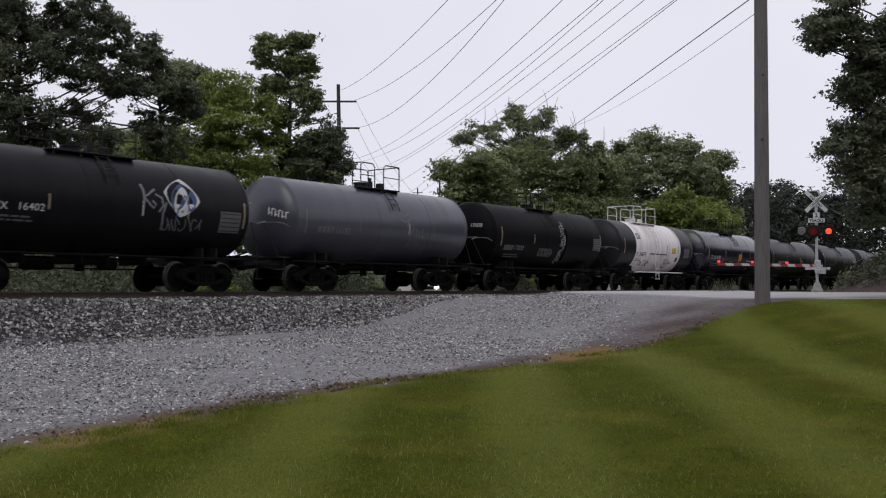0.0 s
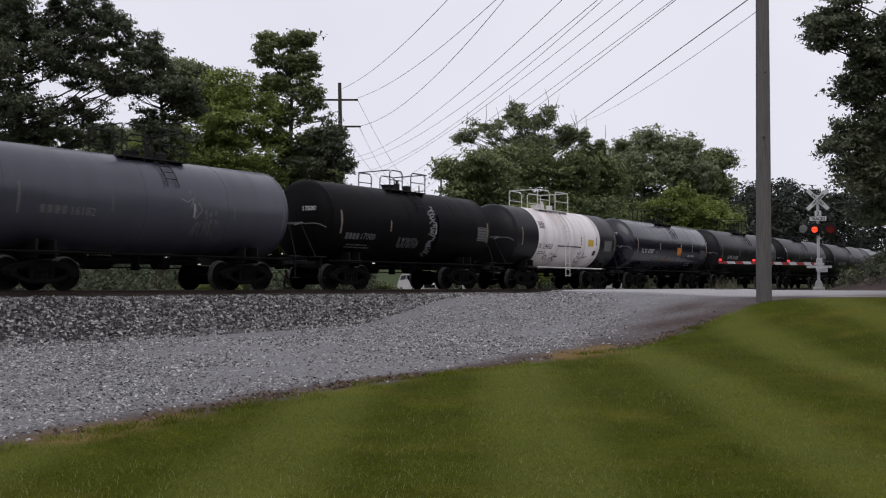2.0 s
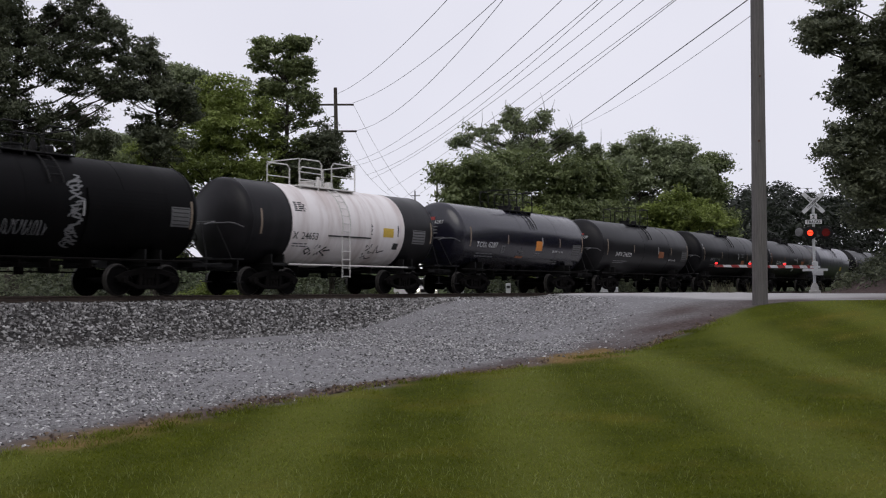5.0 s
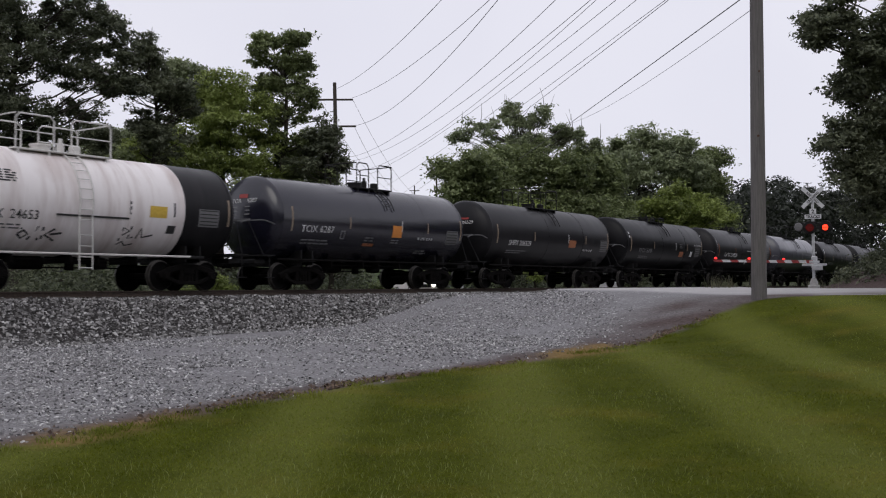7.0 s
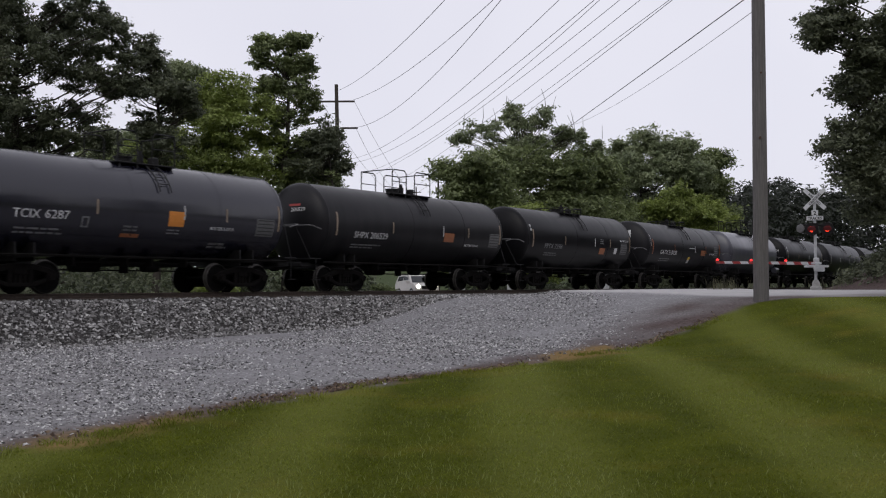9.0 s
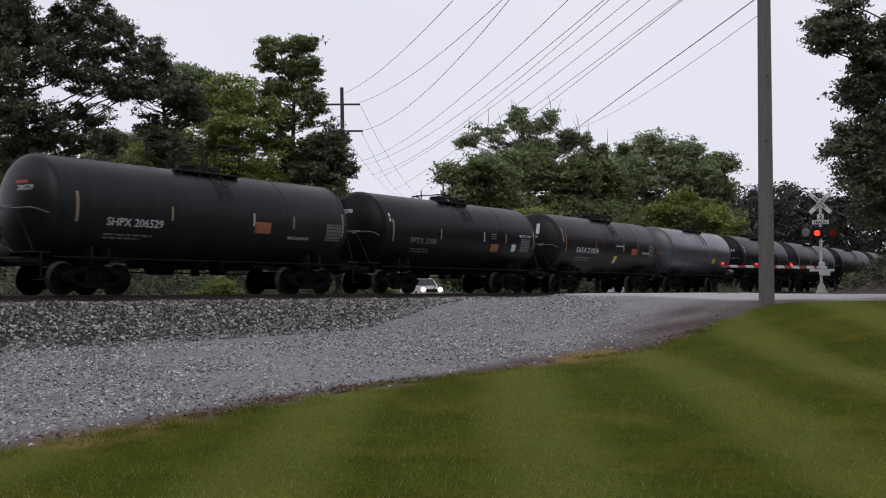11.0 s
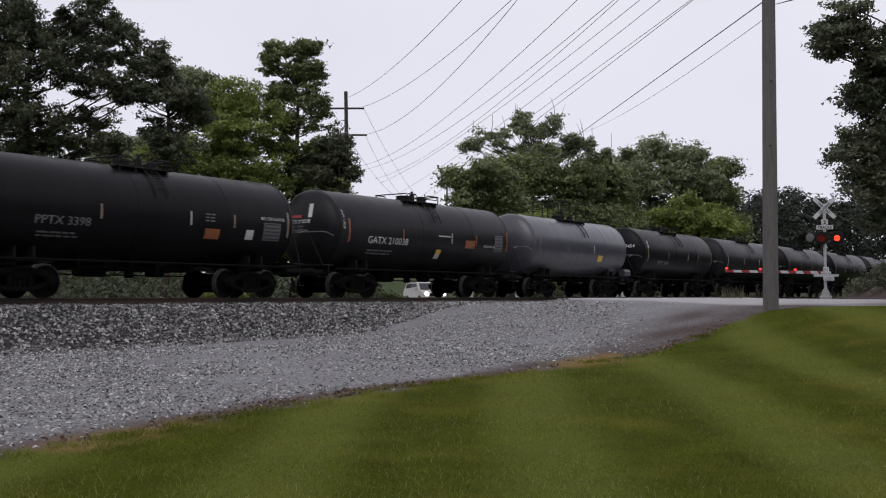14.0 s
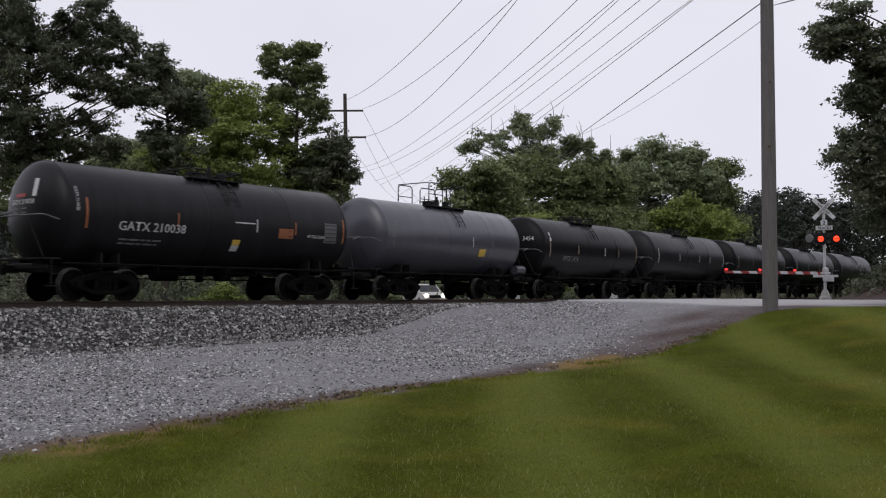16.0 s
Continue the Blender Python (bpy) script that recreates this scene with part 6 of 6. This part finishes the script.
def build_posts():
    for x, y, h in ((4.0, 60.5, 1.25), (1.1, 54.5, 1.5)):
        z = float(ground_z(x, y))
        p = thing("marker_post", pose(x, y, z), "short white marker post beyond the track", "post")
        bm = bmesh.new()
        box(bm, (0, 0, h / 2 - 0.05), (0.28, 0.1, h), bevel=0.02)
        part("post", bm, SIGN_WHITE, p)
        bm = bmesh.new()
        box(bm, (0, -0.06, h - 0.28), (0.2, 0.02, 0.16))
        part("dark_panel", bm, MARK_BLACK, p)
    for x, y, w, h in ((10.5, 65.6, 0.5, 0.62), (11.3, 66.2, 0.38, 0.45)):
        z = float(ground_z(x, y))
        p = thing("marker_block", pose(x, y, z, 0, 0, 25), "low white-painted block beside the far road", "marker block")
        bm = bmesh.new()
        box(bm, (0, 0, h / 2 - 0.08), (w, 0.35, h), bevel=0.06)
        part("block", bm, SIGN_WHITE, p)
        bm = bmesh.new()
        box(bm, (0, 0, -0.02), (w + 0.2, 0.5, 0.12), bevel=0.02)
        part("footing", bm, CONCRETE, p)
    x, y = 14.3, 88.0
    z = float(ground_z(x, y))
    p = thing("signal_cabinet", pose(x, y, z, 0, 0, 20), "white metal signal cabinet beyond the track", "cabinet")
    bm = bmesh.new()
    box(bm, (0, 0, 0.95), (1.8, 1.0, 1.9), bevel=0.03)
    part("body", bm, SIGN_WHITE, p)
    bm = bmesh.new()
    box(bm, (0, 0, 1.93), (1.95, 1.15, 0.07), bevel=0.02)
    part("roof", bm, GALV, p)
    bm = bmesh.new()
    box(bm, (0, -0.51, 0.95), (0.8, 0.03, 1.6), bevel=0.01)
    part("door", bm, SIGN_WHITE, p)


build_posts()


# ---- loose stone, grass, weeds ----
def stones(name, pts, size, material, label, seed, flat=0.55):
    """Many small broken stones bedded in the ground: three rim corners and a ridge on top."""
    rng = np.random.default_rng(seed)
    n = len(pts)
    base = np.array([(1, 0, -0.45), (-0.8, 0.6, -0.4), (-0.7, -0.7, -0.45), (0.35, 0.25, 0.85), (-0.4, -0.05, 1)], dtype=float)
    tri = np.array([(0, 1, 3), (1, 4, 3), (1, 2, 4), (2, 0, 4), (0, 3, 4)])
    s = size[:, None, None] * rng.uniform(0.6, 1.3, (n, 5, 1)) * np.array([1.15, 0.85, flat])
    v = base[None] * s + rng.normal(size=(n, 5, 3)) * size[:, None, None] * 0.18
    a, b = rng.uniform(0, 6.28, n), rng.normal(size=n) * 0.8 * flat
    ca, sa, cb, sb = np.cos(a), np.sin(a), np.cos(b), np.sin(b)
    x, y, z = v[..., 0], v[..., 1], v[..., 2]
    x, z = x * cb[:, None] + z * sb[:, None], -x * sb[:, None] + z * cb[:, None]
    x, y = x * ca[:, None] - y * sa[:, None], x * sa[:, None] + y * ca[:, None]
    V = np.stack([x, y, z], -1) + pts[:, None, :]
    F = (tri[None] + 5 * np.arange(n)[:, None, None]).reshape(-1, 3)
    return tagged(raw_mesh(name, V.reshape(-1, 3), F, material), label, "stones", kind="stuff")


def build_stones():
    rng = np.random.default_rng(77)
    # ballast: crown, shoulder and toe
    n = 76000
    s = rng.uniform(-24, 33, n)
    d = 4.6 - 4.4 * rng.random(n) ** 0.8
    d[: n // 12] = -rng.uniform(0.2, 2.6, n // 12)
    x, y = on_track(s, d)
    keep = road_side(x, y) < -0.1
    keep &= np.abs(np.abs(d) - 0.75) > 0.1
    x, y = x[keep], y[keep]
    size = 0.028 + 0.052 * rng.random(len(x)) ** 1.3
    stones("ballast_stones", np.stack([x, y, ground_z(x, y) + size * 0.25], 1), size, BALLAST, "loose grey crushed ballast stones along the rails", 1)
    # lot: thinner scatter, smaller stones, in drifts
    n = 330000
    x, y = rng.uniform(-16, 12, n), 9 + 42 * rng.random(n) ** 1.25
    d = aside(x, y)
    ls = lawn_side(x, y)
    drift = value_noise(x, y, 2.6, 31) + 0.6 * value_noise(x, y, 0.8, 32) - 0.75 * np.exp(-((d - 5.3) / 0.8) ** 2) - 0.6 * np.exp(-((d - 7.6) / 0.5) ** 2)
    keep = (d > 3.6) & (ls < -0.05) & (drift + rng.normal(size=n) * 0.5 > -0.5) & (road_side(x, y) < -0.1) & (np.abs(x) < 2 + y * 0.5) & (rng.random(n) > 1.1 * bare_dirt(x, y) - 0.03) & (rng.random(n) > smoothstep(3.6, 5.2, x - 0.05 * (y - 24)) * smoothstep(19, 22, y))
    x, y = x[keep], y[keep]
    size = (0.0105 + 0.03 * rng.random(len(x)) ** 1.8) * (0.82 + 0.18 * smoothstep(12, 20, y))
    stones("gravel", np.stack([x, y, ground_z(x, y) + size * 0.2], 1), size, STONE, "loose pale grey crushed stone on the lot", 2, 0.4)
    # dead leaves and dark grit along the lawn's edge
    n = 9000
    x = rng.uniform(-6, 6.5, n)
    y = np.interp(x, EDGE_X, EDGE_Y) + np.abs(rng.normal(size=n)) * 0.35 - 0.05
    keep = (value_noise(x, y, 0.9, 41) + rng.normal(size=n) * 0.35 > 0.1) & (rng.random(n) > straw_edge(x, y))
    x, y = x[keep], y[keep]
    size = rng.uniform(0.012, 0.04, len(x))
    stones("edge_debris", np.stack([x, y, ground_z(x, y) + size * 0.3], 1), size, DEBRIS, "dead leaves and dark grit along the lawn edge", 3)


build_stones()


def blades(name, x, y, h, w, material, label, seed, lean=0.5, category="grass"):
    rng = np.random.default_rng(seed)
    n = len(x)
    z = ground_z(x, y) - 0.01
    a = rng.uniform(0, 6.28, n)
    dx, dy = np.cos(a) * w / 2, np.sin(a) * w / 2
    lx, ly = rng.normal(size=n) * lean * h, rng.normal(size=n) * lean * h
    p = np.stack([x, y, z], 1)
    side = np.stack([dx, dy, np.zeros(n)], 1)
    mid = p + np.stack([lx * 0.35, ly * 0.35, h * 0.6], 1)
    top = p + np.stack([lx, ly, h], 1)
    V = np.stack([p - side, p + side, mid + side * 0.8, top, mid - side * 0.8], 1).reshape(-1, 3)
    i = 5 * np.arange(n)[:, None]
    F = np.concatenate([i + np.array([[0, 1, 2]]), i + np.array([[0, 2, 4]]), i + np.array([[4, 2, 3]])])
    return tagged(raw_mesh(name, V, F, material), label, category, kind="stuff")


def build_grass():
    rng = np.random.default_rng(90)
    n = 240000
    y = 5.5 * (29 / 5.5) ** rng.random(n)
    x = rng.uniform(-1, 1, n) * (1.0 + y * 0.5)
    ls = lawn_side(x, y)
    edge = smoothstep(0.0, 0.8, ls)
    keep = (ls > -0.02) & (rng.random(n) < 0.15 + 0.85 * edge) & (rng.random(n) > 0.93 * straw_edge(x, y))
    x, y, edge = x[keep], y[keep], edge[keep]
    tall = 0.018 + 0.018 * rng.random(len(x)) ** 2 + 0.012 * np.clip(value_noise(x, y, 1.1, 51), 0, 1)
    blades("lawn_grass", x, y, tall, 0.006 + 0.0002 * y, BLADE, "short mown green lawn grass", 5, 0.95)
    # taller pale blades added for the lawn's sparse highlights
    n = 15000
    y = 5.5 + 14 * rng.random(n) ** 1.6
    x = rng.uniform(-1, 1, n) * (1.0 + y * 0.5)
    keep = (lawn_side(x, y) > 0.1) & (value_noise(x, y, 1.6, 58) + rng.normal(size=n) * 0.4 > 0.05)
    x, y = x[keep], y[keep]
    blades("highlight_grass", x, y, rng.uniform(0.035, 0.075, len(x)), 0.0055, HIGHLIGHT_BLADE, "taller pale blades added as highlights in the mown lawn", 9, 0.45)
    # taller tufts at the edge
    n = 5000
    cx = rng.uniform(-5.5, 6.5, 90)
    cy = np.interp(cx, EDGE_X, EDGE_Y) - np.abs(rng.normal(size=90)) * 0.35
    k = rng.integers(0, 90, n)
    x, y = cx[k] + rng.normal(size=n) * 0.1, cy[k] + rng.normal(size=n) * 0.1
    blades("edge_tufts", x, y, rng.uniform(0.03, 0.09, n), 0.009, BLADE, "uncut grass tufts at the lawn edge", 6, 0.6)
    # dry weeds by the crossing and green growth beyond the rails
    n = 230
    k = rng.integers(0, 9, n)
    bx = np.array((12.4, 12.6, 13.0, 13.2, 13.5, 14.6, 16.6, 17.2, 18.0))[k] + rng.normal(size=n) * 0.16
    by = np.array((46.5, 46.8, 47.0, 46.6, 47.2, 47.6, 45.6, 46.2, 46.9))[k] + rng.normal(size=n) * 0.16
    blades("dry_weeds", bx, by, rng.uniform(0.2, 0.7, n), 0.012, WEED, "tall dry weeds beside the crossing", 7, 0.22, "weeds")
    n = 26000
    s, d = rng.uniform(-28, 26, n), -2.9 - rng.random(n) ** 1.5 * 8
    x, y = on_track(s, d)
    keep = np.abs(x - 0.2 + 0.028 * y) > np.where(y > 44, 2.4, 0)
    x, y, n = x[keep], y[keep], int(keep.sum())
    blades("far_verge_grass", x, y, rng.uniform(0.15, 0.5, n), 0.03, LEAF_MID, "rough green grass beyond the rails", 8, 0.5)


build_grass()


# ---- everything that moves ----
def motions():
    ts = [k * 0.5 for k in range(33)]
    for car, s0 in ROLLING:
        walk(car, [(t, pose(*on_track(s0 - travelled(t)), RAIL_Z, 0, 0, TRACK_TURN)) for t in ts])
    fine = [k / 10 for k in range(161)]
    for ws, wx in SETS:
        walk(ws, [(t, pose(wx, 0, WHEEL_R, 0, -math.degrees(travelled(t) / WHEEL_R), 0)) for t in fine])
    # lamps flash in turn: an added disc hides the unlit lens, edge-on when lit
    left_on = [(0.5, 1.05), (1.9, 2.5), (3.35, 3.9), (4.75, 5.4), (6.1, 6.75), (7.5, 8.25), (9.0, 9.7), (10.4, 11.1), (11.85, 12.5), (13.2, 13.8), (14.6, 15.2)]
    for sh, place, k in FLASH_DISCS:
        rows, last = [(0.0, 0 if k == 0 else 88)], 0 if k == 0 else 88
        for a, b in left_on:
            for t, left in ((a, True), (b, False)):
                want = 88 if (k == 0) == left else 0
                if t + 0.07 <= SECONDS:
                    rows += [(t - 0.034, last), (t, (last + want) / 2), (t + 0.034, want)]
                    last = want
        if k == 0:
            rows += [(15.9, 0), (15.934, 44)]
            last = 88
        rows.append((SECONDS, last))
        walk(sh, [(t, pose(*place, a, 0, 0)) for t, a in rows])


motions()
